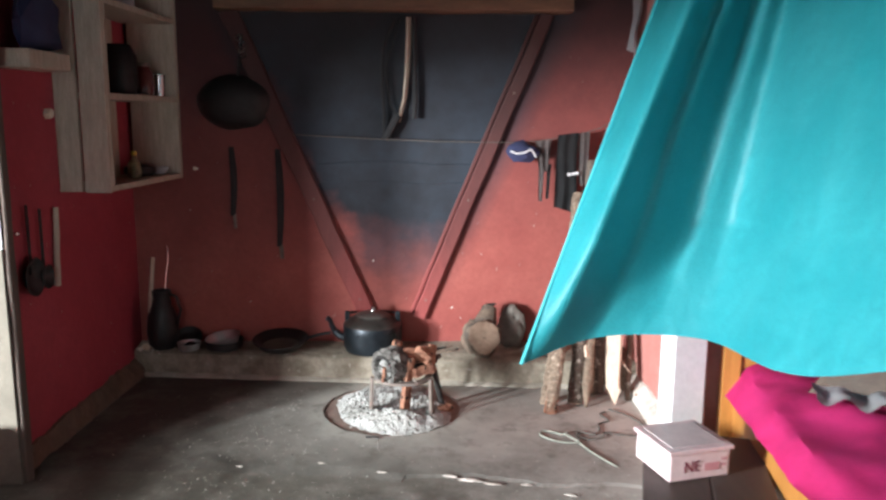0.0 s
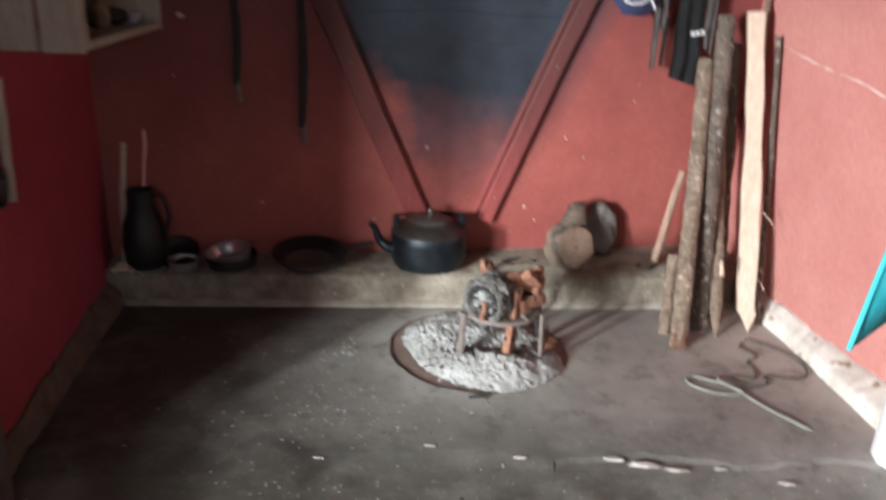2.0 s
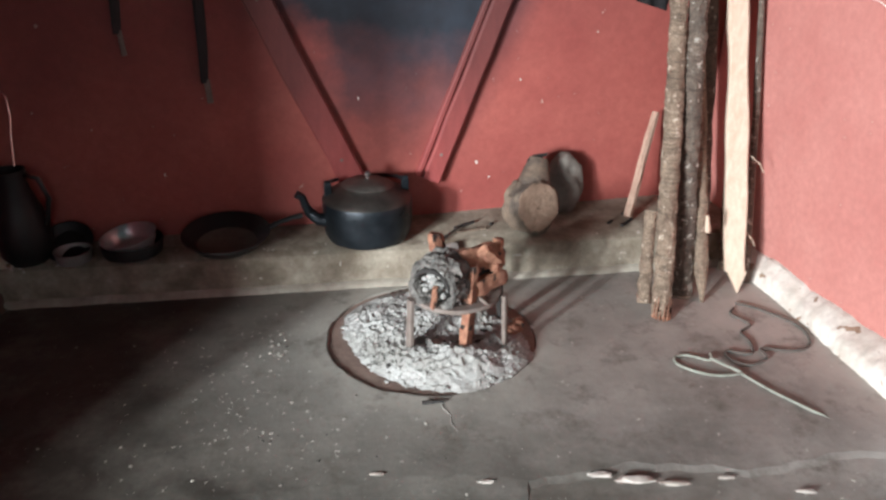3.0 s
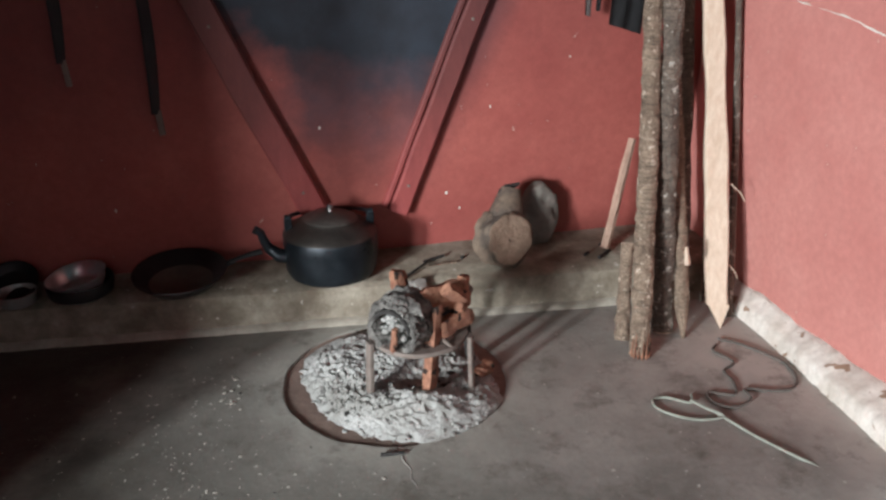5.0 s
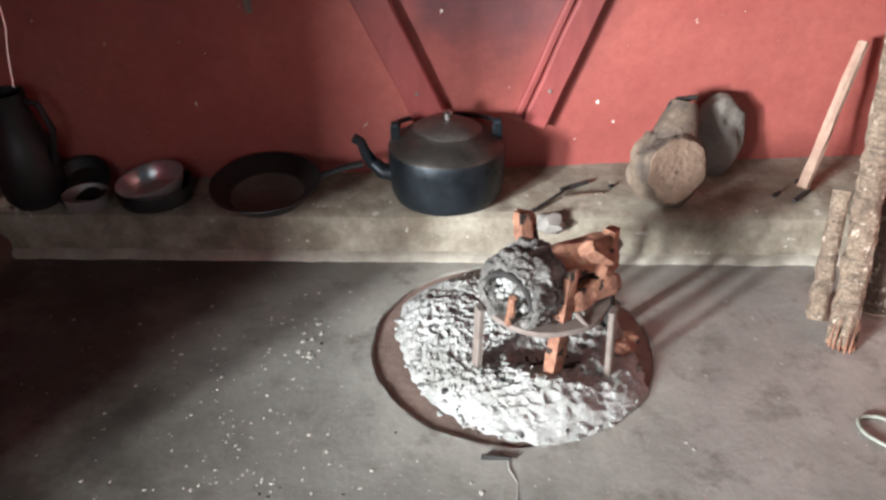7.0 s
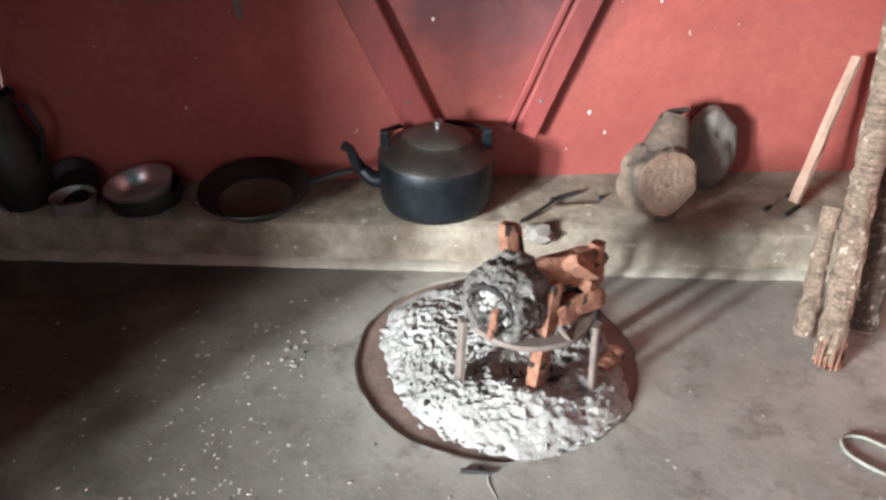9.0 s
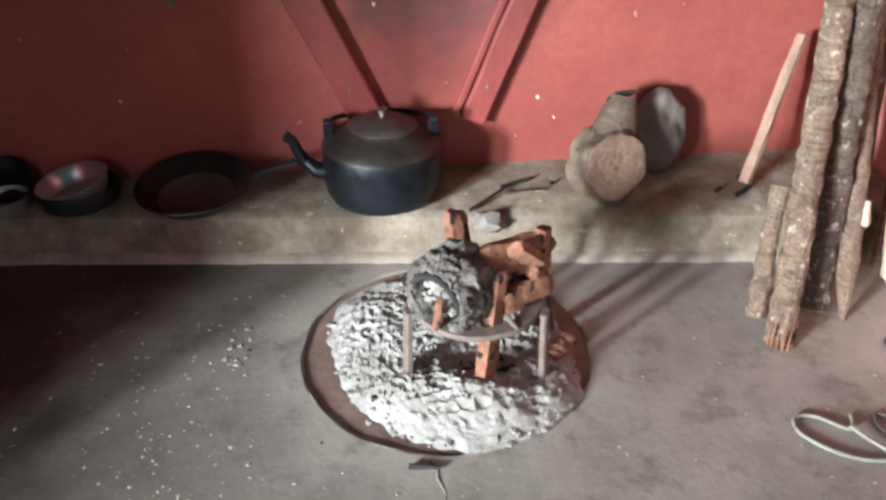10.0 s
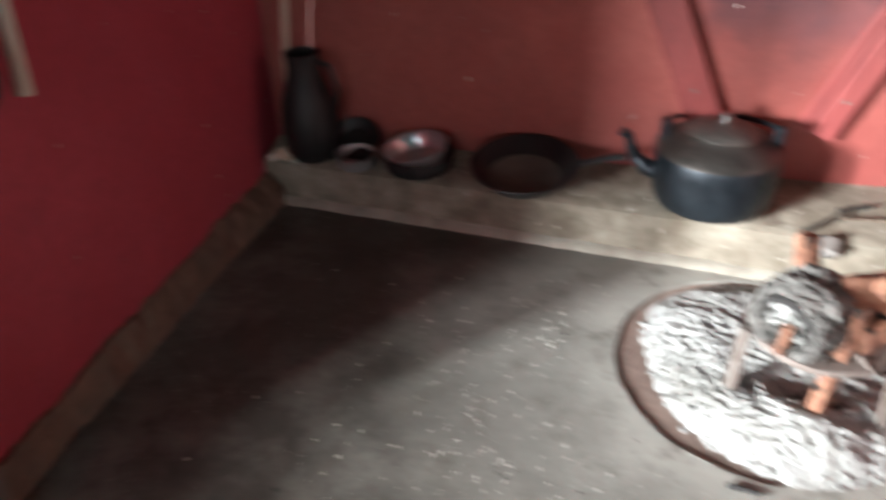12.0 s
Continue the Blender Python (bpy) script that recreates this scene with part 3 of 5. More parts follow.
def build_ledge_dishes():
    top = LEDGE + 0.004
    wok = dish("wok", (-0.935, 4.56, top + 0.013), [(0, 0.004), (0.07, 0.0), (0.12, 0.022), (0.155, 0.06), (0.162, 0.066), (0.16, 0.07), (0.153, 0.066), (0.118, 0.03), (0.1, 0.02), (0.06, 0.012), (0, 0.011)],
         m_soot, "shallow black iron wok resting on the edge of the ledge", "wok", tilt=(6, 0), handle=[(((0.155, 0.02, 0.062), (0.2, 0.04, 0.07), (0.245, 0.05, 0.078), (0.285, 0.055, 0.082)), [0.012, 0.009, 0.01, 0.011])])
    bm = bmesh.new()
    add_lathe(bm, [(0, 0.0135), (0.07, 0.0145), (0.108, 0.026), (0.108, 0.0275), (0.07, 0.016), (0, 0.015)], pose(-0.935, 4.56, top + 0.013, 6, 0, 0), 36)
    part("inside", bm, m_pan, wok, "scoured greyish inside", smooth=True)
    dish("cooking_pot", (-1.275, 4.605, top + 0.002), [(0, 0.003), (0.085, 0), (0.104, 0.012), (0.112, 0.055), (0.11, 0.06), (0.105, 0.056), (0.096, 0.014), (0, 0.01)], m_soot, "small black cooking pot on the ledge", "pot")
    dish("steel_bowl", (-1.275, 4.603, top + 0.02), [(0, 0.004), (0.055, 0), (0.078, 0.008), (0.09, 0.03), (0.097, 0.06), (0.102, 0.062), (0.099, 0.064), (0.094, 0.06), (0.087, 0.031), (0.074, 0.012), (0, 0.008)], m_bowl, "shiny stainless steel bowl resting in the black pot", "bowl", tilt=(4, -8))
    dish("tin_cup", (-1.475, 4.585, top + 0.002), [(0, 0.003), (0.052, 0), (0.057, 0.004), (0.064, 0.042), (0.067, 0.044), (0.062, 0.044), (0.054, 0.008), (0, 0.007)], m_bright, "small dull aluminium cup on the ledge", "cup")
    dish("black_pan", (-1.5, 4.655, top + 0.035), [(0, 0.003), (0.06, 0), (0.085, 0.03), (0.088, 0.03), (0.06, 0.006), (0, 0.006)], m_soot, "small sooty pan behind the tin cup", "pan", tilt=(35, 0))
    # sooted jug in the corner with a stick and a rod standing behind
    j = holder("jug", (-1.635, 4.625, top), "soot-black jug standing in the dark corner of the ledge", "jug")
    m = pose(-1.635, 4.625, top + 0.003) @ Matrix.Diagonal((0.92, 0.92, 1.08, 1))
    bm = bmesh.new()
    add_lathe(bm, [(0, 0), (0.07, 0), (0.092, 0.03), (0.1, 0.1), (0.09, 0.18), (0.062, 0.24), (0.052, 0.28), (0.058, 0.32), (0.053, 0.32), (0.046, 0.28), (0.05, 0.24), (0, 0.2)], m, 32, 0.02)
    part("body", bm, m_soot, j, smooth=True)
    bm = bmesh.new()
    add_tube(bm, [m @ Vector(p) for p in ((0.055, -0.01, 0.3), (0.1, -0.02, 0.29), (0.125, -0.025, 0.22), (0.098, -0.02, 0.13))], 0.009, 8)
    part("handle", bm, m_soot, j, smooth=True)
    bm = bmesh.new()
    add_tube(bm, [(-1.735, 4.69, 0.16), (-1.722, 4.695, 0.45), (-1.70, 4.705, 0.68)], [0.016, 0.014, 0.011], 8, rough=0.1)
    thing("stick", bm, m_split, "pale wooden stick standing in the corner", "stick")
    bm = bmesh.new()
    add_tube(bm, [(-1.625, 4.665, 0.5), (-1.622, 4.69, 0.6), (-1.612, 4.7, 0.66), (-1.615, 4.712, 0.735), (-1.625, 4.716, 0.75)], 0.004, 6)
    thing("wire_hook", bm, m_steel, "thin shiny wire spoon standing in the jug", "spoon", smooth=True)
    for i, (px, py, r, mt) in enumerate(((-1.725, 4.595, 0.026, m_split), (-1.755, 4.57, 0.016, m_pale), (-1.69, 4.575, 0.014, m_pale))):
        bm = bmesh.new()
        add_rock(bm, (px, py, top + r * 0.6), r, 0.8, i + 3)
        thing("stone", bm, mt, "small pale stone at the end of the ledge", "stone", group="stones on the ledge", smooth=True)


# ---- log stub ----
def build_stub():
    """A short thick log lying on the ledge, its pale cut end turned outwards, with the stump of a branch."""
    face, n = Vector((0.245, 4.455, LEDGE + 0.118)), Vector((0.33, -0.92, 0.16)).normalized()
    m = Matrix.Translation(face) @ (-n).to_track_quat("Z", "Y").to_matrix().to_4x4()
    c = holder("log_stub", (face.x, face.y, LEDGE), "short thick crusty log with a pale cut end on the ledge", "log")

    def rough(bm, amount):
        for v in bm.verts:
            p = v.co.copy()
            out = p - (face - n * (face - p).dot(n))
            v.co += out * amount * (noise.noise(p * 11) + 0.6 * noise.noise(p * 27) + 0.35 * noise.noise(p * 70))
    bm = bmesh.new()
    add_lathe(bm, [(0.098, 0.0)] + [(0.103 + 0.003 * math.sin(i * 1.7), 0.006 + 0.09 * i / 12) for i in range(13)] + [(0.085, 0.105), (0, 0.112)], m, 48)
    rough(bm, 0.16)
    part("bark", bm, m_crust, c, "dark crusty bark", smooth=True)
    bm = bmesh.new()
    add_lathe(bm, [(0.097, 0.004), (0.094, -0.002)] + [(0.094 * (1 - i / 12), -0.003 + 0.0004 * math.sin(i * 2.4)) for i in range(1, 12)] + [(0, 0.003)], m, 48)
    rough(bm, 0.16)
    part("cut_end", bm, m_cap, c, "pale brown cut end with a dark pith", smooth=True)
    bm = bmesh.new()
    for i in range(5):
        a = 0.5 + i * 1.3
        add_tube(bm, [m @ Vector((r * math.cos(a + r * 3), r * math.sin(a + r * 3), -0.0015)) for r in (0.004, 0.02, 0.035 + 0.006 * i)], [0.0022, 0.0016, 0.0006], 6, flat=0.4)
    part("drying_crack", bm, m_coal, c, "dark cracks spreading from the pith")
    bm = bmesh.new()
    spine = [face + Vector((-0.012, 0.062, 0.012)), face + Vector((0.002, 0.08, 0.04)), face + Vector((0.02, 0.11, 0.075)), face + Vector((0.034, 0.135, 0.115)), face + Vector((0.044, 0.148, 0.15))]
    add_tube(bm, spine, [0.06, 0.072, 0.064, 0.05, 0.038], 20, True, 0.1)
    part("branch_stump", bm, m_crust, c, "tapering stump of a branch", smooth=True)
    tip = spine[-1]
    bm = bmesh.new()
    add_tube(bm, [tip + Vector(p) for p in ((-0.05, -0.01, -0.028), (-0.045, -0.008, -0.004), (-0.02, 0, 0.008), (0.014, 0.004, 0.008), (0.036, 0.004, 0.014))], [0.005, 0.008, 0.009, 0.01, 0.006], 8, True, 0.2)
    part("bark_strip", bm, m_coal, c, "dark loose strip of bark")
    # grey stone with two holes behind it
    bm = bmesh.new()
    bmesh.ops.create_icosphere(bm, subdivisions=4, radius=1.0)
    for v in bm.verts:
        u = v.co.normalized()
        r = 1 + 0.28 * noise.noise(u * 1.3 + Vector((34, 19, 11))) + 0.07 * noise.noise(u * 5) + 0.03 * noise.noise(u * 14)
        for hole in ((0.15, -0.75, 0.62), (0.25, -0.96, -0.1), (0.72, -0.66, 0.2)):
            r -= 0.2 * math.exp(-((u - Vector(hole).normalized()).length / 0.17) ** 2)
        v.co = Vector((0.425 + 0.088 * r * u.x, 4.662 + 0.05 * r * u.y, max(LEDGE + 0.009, 0.275 + 0.128 * r * u.z)))
    thing("stone_block", bm, m_rock, "grey pitted stone leaning on the wall behind the log", "stone", smooth=True)


# ---- fire pit ----
def blob(x, y):
    return noise.noise(Vector((x * 9, y * 9, 0.5)))


def mound(x, y):
    heap = 0.034 * math.exp(-((x + 0.2) / 0.17) ** 2 - ((y - 3.83) / 0.08) ** 2)
    return heap - 0.045 * math.exp(-((x + 0.19) / 0.1) ** 2 - ((y - 3.97) / 0.07) ** 2)


def build_fire():
    cx, cy = HEARTH
    # clay floor of the pit
    bm = bmesh.new()
    add_lathe(bm, [(0.365, -0.006), (0.3, -0.008), (0.15, -0.016), (0, -0.018)], pose(cx, cy, 0), 48)
    thing("pit_floor", bm, m_pit, "scorched brown clay floor of the fire pit", "pit", "structure", smooth=True)
    # raised, chipped rim
    bm = bmesh.new()
    rings = []
    for k in range(120):
        a = 2 * math.pi * k / 120
        c, s = math.cos(a), math.sin(a)
        w = 1 + 0.016 * noise.noise(Vector((c * 4, s * 4, 3)))
        lift = 0.003 + 0.003 * noise.noise(Vector((c * 6, s * 6, 1)))
        rings.append([bm.verts.new((cx + r * w * c, cy + r * w * s, h)) for r, h in ((0.352, -0.055), (0.353, lift - 0.006), (0.356, lift - 0.0035), (0.361, lift - 0.0035), (0.366, -0.003))])
    for a, b in zip(rings, rings[1:] + rings[:1]):
        for i in range(4):
            bm.faces.new((a[i], b[i], b[i + 1], a[i + 1]))
    thing("pit_rim", bm, m_hearth, "low rounded cement rim of the fire pit", "rim", "structure", smooth=True)
    # heap of ash
    bm = bmesh.new()
    n, rows = 260, 110
    grid = []
    for j in range(rows + 1):
        row = []
        for k in range(n):
            a = 2 * math.pi * k / n
            c, s = math.cos(a), math.sin(a)
            edge = 0.318 + 0.03 * noise.noise(Vector((c * 2.2, s * 2.2, 7))) + 0.012 * noise.noise(Vector((c * 9, s * 9, 7)))
            edge += 0.045 * max(0.0, math.cos(a + 1.0)) + 0.06 * max(0.0, math.sin(a + 0.1)) ** 0.6
            edge = min(edge - 0.03 * max(0.0, math.cos(a - 3.5)) - 0.075 * max(0.0, math.cos(a - 0.25)) ** 3, 0.348)
            f = j / rows
            x, y = cx + 0.012 + edge * f * c, cy - 0.008 + edge * f * s
            h = -0.003 + 0.04 * (1 - f ** 3) + 0.02 * (1 - f) + mound(x, y)
            crumbs = 0.0
            for scale, high in ((17, 0.012), (44, 0.0105), (98, 0.0055), (190, 0.003)):
                q = Vector((x * scale, y * scale, scale))
                crumbs += high * (0.55 - 1.6 * abs(noise.noise(q)))
            h += (0.012 * blob(x * 1.3, y * 1.3) + crumbs) * (1 - f ** 8)
            row.append(bm.verts.new((x, y, h)))
        grid.append(row)
    for a, b in zip(grid, grid[1:]):
        for k in range(n):
            bm.faces.new((a[k], a[(k + 1) % n], b[(k + 1) % n], b[k]))
    thing("ash_heap", bm, m_ash, "heap of white and grey wood ash in the fire pit", "ash", "stuff", smooth=True)
    # embers gone black under the tripod
    bm = bmesh.new()
    rng = random.Random(21)
    for i in range(60):
        x, y = rng.gauss(-0.19, 0.055), rng.gauss(3.965, 0.04)
        add_rock(bm, (x, y, 0.03 + mound(x, y) + rng.uniform(0.0, 0.012)), rng.uniform(0.008, 0.02), 0.7, i)
    thing("charcoal_bed", bm, m_coal, "bed of black charcoal under the iron tripod", "charcoal", "stuff")
    # crumbs of ash and charcoal lying on the heap
    for name, mt, count, lo, hi, seed, label in (("ash_lumps", m_ash, 560, 0.003, 0.0095, 3, "crumbly white lumps of ash in the pit"), ("charcoal_bits", m_coal, 70, 0.003, 0.008, 5, "small black charcoal bits among the ash")):
        rng = random.Random(seed)
        bm = bmesh.new()
        for i in range(count):
            a, f = rng.uniform(0, 2 * math.pi), rng.uniform(0.1, 1.0) ** 0.6
            r = f * (0.3 + 0.05 * max(0.0, math.cos(a + 1.0)) + 0.055 * max(0.0, math.sin(a + 0.1)) ** 0.6 - 0.06 * max(0.0, math.cos(a - 0.25)) ** 3)
            x, y = cx + 0.012 + r * math.cos(a), cy - 0.008 + r * math.sin(a)
            size = rng.uniform(lo, hi)
            z = -0.003 + 0.04 * (1 - f ** 3) + 0.02 * (1 - f) + mound(x, y) + size * 0.15 + 0.012 * blob(x * 1.3, y * 1.3)
            res = bmesh.ops.create_icosphere(bm, subdivisions=1, radius=1.0)
            sq = (rng.uniform(0.5, 1.6), rng.uniform(0.5, 1.6), rng.uniform(0.35, 0.8))
            for v in res["verts"]:
                n3 = 1 + 0.4 * noise.noise(v.co * 2 + Vector((i, i * 0.3, 0)))
                v.co = Vector((v.co.x * sq[0], v.co.y * sq[1], v.co.z * sq[2])) * size * n3 + Vector((x, y, z))
        thing(name, bm, mt, label, "ash", "stuff", smooth=True)


def build_grate():
    gx, gy, gz, r = -0.205, 3.965, 0.205, 0.148
    g = holder("fire_grate", (gx, gy, 0.0), "round iron tripod with flat legs standing in the ash", "grate")
    bm = bmesh.new()
    add_lathe(bm, [(r - 0.03, 0.0), (r, -0.002), (r + 0.002, 0.006), (r, 0.012), (r - 0.03, 0.013), (r - 0.032, 0.006), (r - 0.03, 0.0)], pose(gx, gy, gz), 48, 0.02)
    part("ring", bm, m_rust, g, smooth=True)
    for a in (-28, 196, 85):
        c, s = math.cos(radians(a)), math.sin(radians(a))
        bm = bmesh.new()
        o = Vector((gx + r * c, gy + r * s, 0))
        plank(bm, o + Vector((c * 0.006, s * 0.006, gz + 0.012)), o + Vector((c * 0.016, s * 0.016, -0.03)), 0.03, 0.014, (c, s, 0), 0.002, 5)
        part("leg", bm, m_rust, g)
    for a in (60, 180, 300):
        c, s = math.cos(radians(a)), math.sin(radians(a))
        bm = bmesh.new()
        add_tube(bm, [(gx + r * c, gy + r * s, gz + 0.008), (gx + 0.112 * c, gy + 0.112 * s, gz + 0.02)], 0.006, 8)
        part("pot_stop", bm, m_rust, g)


def chunk(name, a, b, r0, r1, mt, label, flat=1.0, rough=0.16, steps=9, sides=9, bend=0.0, end=None, category="firewood", group=""):
    """A rough length of wood from a to b, with a face of another colour at its first end."""
    a, b = Vector(a), Vector(b)
    side = (b - a).orthogonal().normalized()
    pts = [a.lerp(b, i / steps) + side * (bend * math.sin(math.pi * i / steps) + r0 * 0.35 * noise.noise(a * 5 + Vector((i * 7.0 / steps, 0, 0)))) for i in range(steps + 1)]
    radii = [r0 + (r1 - r0) * i / steps for i in range(steps + 1)]
    bm = bmesh.new()
    add_tube(bm, pts, radii, sides, True, rough, flat)
    for v in bm.verts:
        axis = (b - a).normalized()
        out = (v.co - a) - axis * (v.co - a).dot(axis)
        v.co += out * (0.16 * noise.noise(v.co * 26) + 0.1 * noise.noise(v.co * 60))
    if end is None:
        return thing(name, bm, mt, label, category, group=group)
    ob = holder(name, a, label, category, group)
    part("bark", bm, mt, ob)
    bm = bmesh.new()
    d = (pts[0] - pts[1]).normalized()
    add_tube(bm, [pts[0] - d * 0.012, pts[0] + d * 0.004, pts[0] + d * 0.008], [r0 * 0.93, r0 * 0.93, r0 * 0.75], sides, True, rough * 0.6, flat)
    part("cut_end", bm, end, ob, "paler cut end")
    return ob


def split_piece(a, b, wide, thick, twist, mt, label, group):
    """An angular split length of wood with ragged ends."""
    a, b = Vector(a), Vector(b)
    d = (b - a).normalized()
    u = Matrix.Rotation(radians(twist), 3, d) @ d.orthogonal().normalized()
    w = d.cross(u)
    bm = bmesh.new()
    rings, steps = [], 9
    shape = ((-1, -1), (0.1, -1.15), (1, -0.8), (1.1, 0.2), (0.8, 1), (-0.3, 0.9), (-1.05, 0.7), (-0.9, 0))
    for i in range(steps + 1):
        t = i / steps
        ring = []
        for k, (p, q) in enumerate(shape):
            seed = Vector((k * 1.7, t * 4, a.x * 31 + a.z * 17))
            grow = 1 + 0.22 * noise.noise(seed) - (0.14 if i in (0, steps) else 0)
            end = 0.016 * noise.noise(seed * 2.3) if i in (0, steps) else 0
            ring.append(bm.verts.new(a.lerp(b, t) + u * p * grow * wide / 2 + w * q * grow * thick / 2 + d * end))
        rings.append(ring)
    for r, q in zip(rings, rings[1:]):
        for k in range(8):
            bm.faces.new((r[k], r[(k + 1) % 8], q[(k + 1) % 8], q[k]))
    bm.faces.new(rings[0][::-1])
    bm.faces.new(rings[-1])
    return thing("firewood_piece", bm, mt, label, "firewood", group=group)


def build_burning_wood():
    lab = "half-burnt reddish firewood lying on the iron tripod"
    grp = "wood on the fire"
    # short log burnt to a hollow ring of grey char
    a, b = Vector((-0.302, 3.868, 0.279)), Vector((-0.219, 3.961, 0.283))
    log = holder("burnt_log", (a.x, a.y, 0.217), "short log burnt to a hollow grey ring on the tripod", "firewood", grp)
    axis = (b - a).normalized()
    q = Matrix.Translation(a) @ axis.to_track_quat("Z", "Y").to_matrix().to_4x4()
    bm = bmesh.new()
    shape = [(0, 0.085), (0.035, 0.08), (0.056, 0.055), (0.062, 0.02), (0.066, 0.0), (0.078, -0.004), (0.086, 0.012), (0.088, 0.04), (0.084, 0.07), (0.085, 0.1), (0.07, 0.125), (0.03, 0.13), (0, 0.128)]
    shape = [(r0 + (r1 - r0) * k / 4, h0 + (h1 - h0) * k / 4) for (r0, h0), (r1, h1) in zip(shape, shape[1:]) for k in range(4)] + shape[-1:]
    add_lathe(bm, shape, q, 96, 0.0)
    for v in bm.verts:
        p = v.co.copy()
        out = p - (a + axis * (p - a).dot(axis))
        v.co += out * (0.16 * noise.noise(p * 19) + 0.16 * (0.4 - abs(noise.noise(p * 45))) + 0.08 * noise.noise(p * 110) + 0.04 * noise.noise(p * 220)) + axis * 0.012 * noise.noise(p * 40)
    part("wood", bm, m_charash, log)
    bm = bmesh.new()
    rng = random.Random(4)
    for i in range(46):
        t, r = rng.uniform(0, 6.28), 0.05 * rng.random() ** 0.5
        p = q @ Vector((r * math.cos(t), r * math.sin(t), rng.uniform(0.012, 0.06)))
        add_rock(bm, p, rng.uniform(0.004, 0.014), 0.8, i)
    tagged(part("ash_core", bm, m_ash, log, smooth=True), "crumbling grey ash in the hollow end", kind="stuff")
    bm = bmesh.new()
    for i in range(3):
        arc = [q @ Vector(((0.06 + 0.012 * i) * math.cos(t), (0.06 + 0.012 * i) * math.sin(t), -0.004 + 0.03 * i)) for t in [0.4 + i + 0.35 * k for k in range(9)]]
        add_tube(bm, arc, [0.004, 0.006, 0.008, 0.007, 0.008, 0.006, 0.007, 0.005, 0.003], 7, True, 0.3)
    part("char_rim", bm, m_coal, log, "black charred edges of the rings")
    # split pieces of red wood, their far sides charred
    for p0, p1, wide, thick, twist in (((-0.2, 3.925, 0.325), (-0.055, 3.99, 0.312), 0.08, 0.05, 15), ((-0.183, 3.868, 0.2), (-0.168, 3.9, 0.325), 0.045, 0.036, 0),
                                       ((-0.16, 3.885, 0.25), (-0.05, 3.955, 0.256), 0.046, 0.042, 35), ((-0.075, 3.975, 0.225), (-0.055, 4.0, 0.36), 0.05, 0.032, 10),
                                       ((-0.2, 3.862, 0.02), (-0.182, 3.872, 0.205), 0.046, 0.032, 0), ((-0.13, 3.92, 0.365), (-0.07, 3.96, 0.3), 0.04, 0.03, 50),
                                       ((-0.09, 3.93, 0.3), (-0.05, 3.97, 0.235), 0.028, 0.024, 20), ((-0.225, 4.05, 0.225), (-0.24, 4.115, 0.352), 0.052, 0.032, -15)):
        split_piece(p0, p1, wide, thick, twist, m_char, lab, grp)
    chunk("firewood_piece", (-0.14, 3.965, 0.25), (-0.06, 4.05, 0.28), 0.045, 0.04, m_coal, "charred inner part of a split log", 0.9, 0.3, 12, 9, group=grp)
    chunk("firewood_piece", (-0.05, 4.04, 0.27), (-0.015, 4.07, 0.285), 0.017, 0.013, m_rust, "short scorched knob of wood behind the tripod", 0.9, 0.3, 6, 8, group=grp)
    chunk("firewood_piece", (-0.3, 3.86, 0.212), (-0.294, 3.857, 0.285), 0.011, 0.009, m_char, "short scorched stick end standing on the tripod", 1.0, 0.15, group=grp)
    chunk("firewood_piece", (0.0, 4.1, -0.01), (-0.05, 4.02, 0.24), 0.016, 0.016, m_coal, "charred stick leaning on the tripod", 1.0, 0.2, group=grp)
    chunk("firewood_piece", (-0.02, 3.97, 0.012), (0.045, 4.03, 0.02), 0.026, 0.02, m_char, "short burnt stub on the pit edge", 0.8, 0.25, group=grp)
    bm = bmesh.new()
    add_rock(bm, (-0.11, 4.425, 0.13), 0.042, 0.7, 9)
    thing("stone", bm, m_rim, "pale broken lump of plaster on the edge of the ledge", "stone", smooth=True)


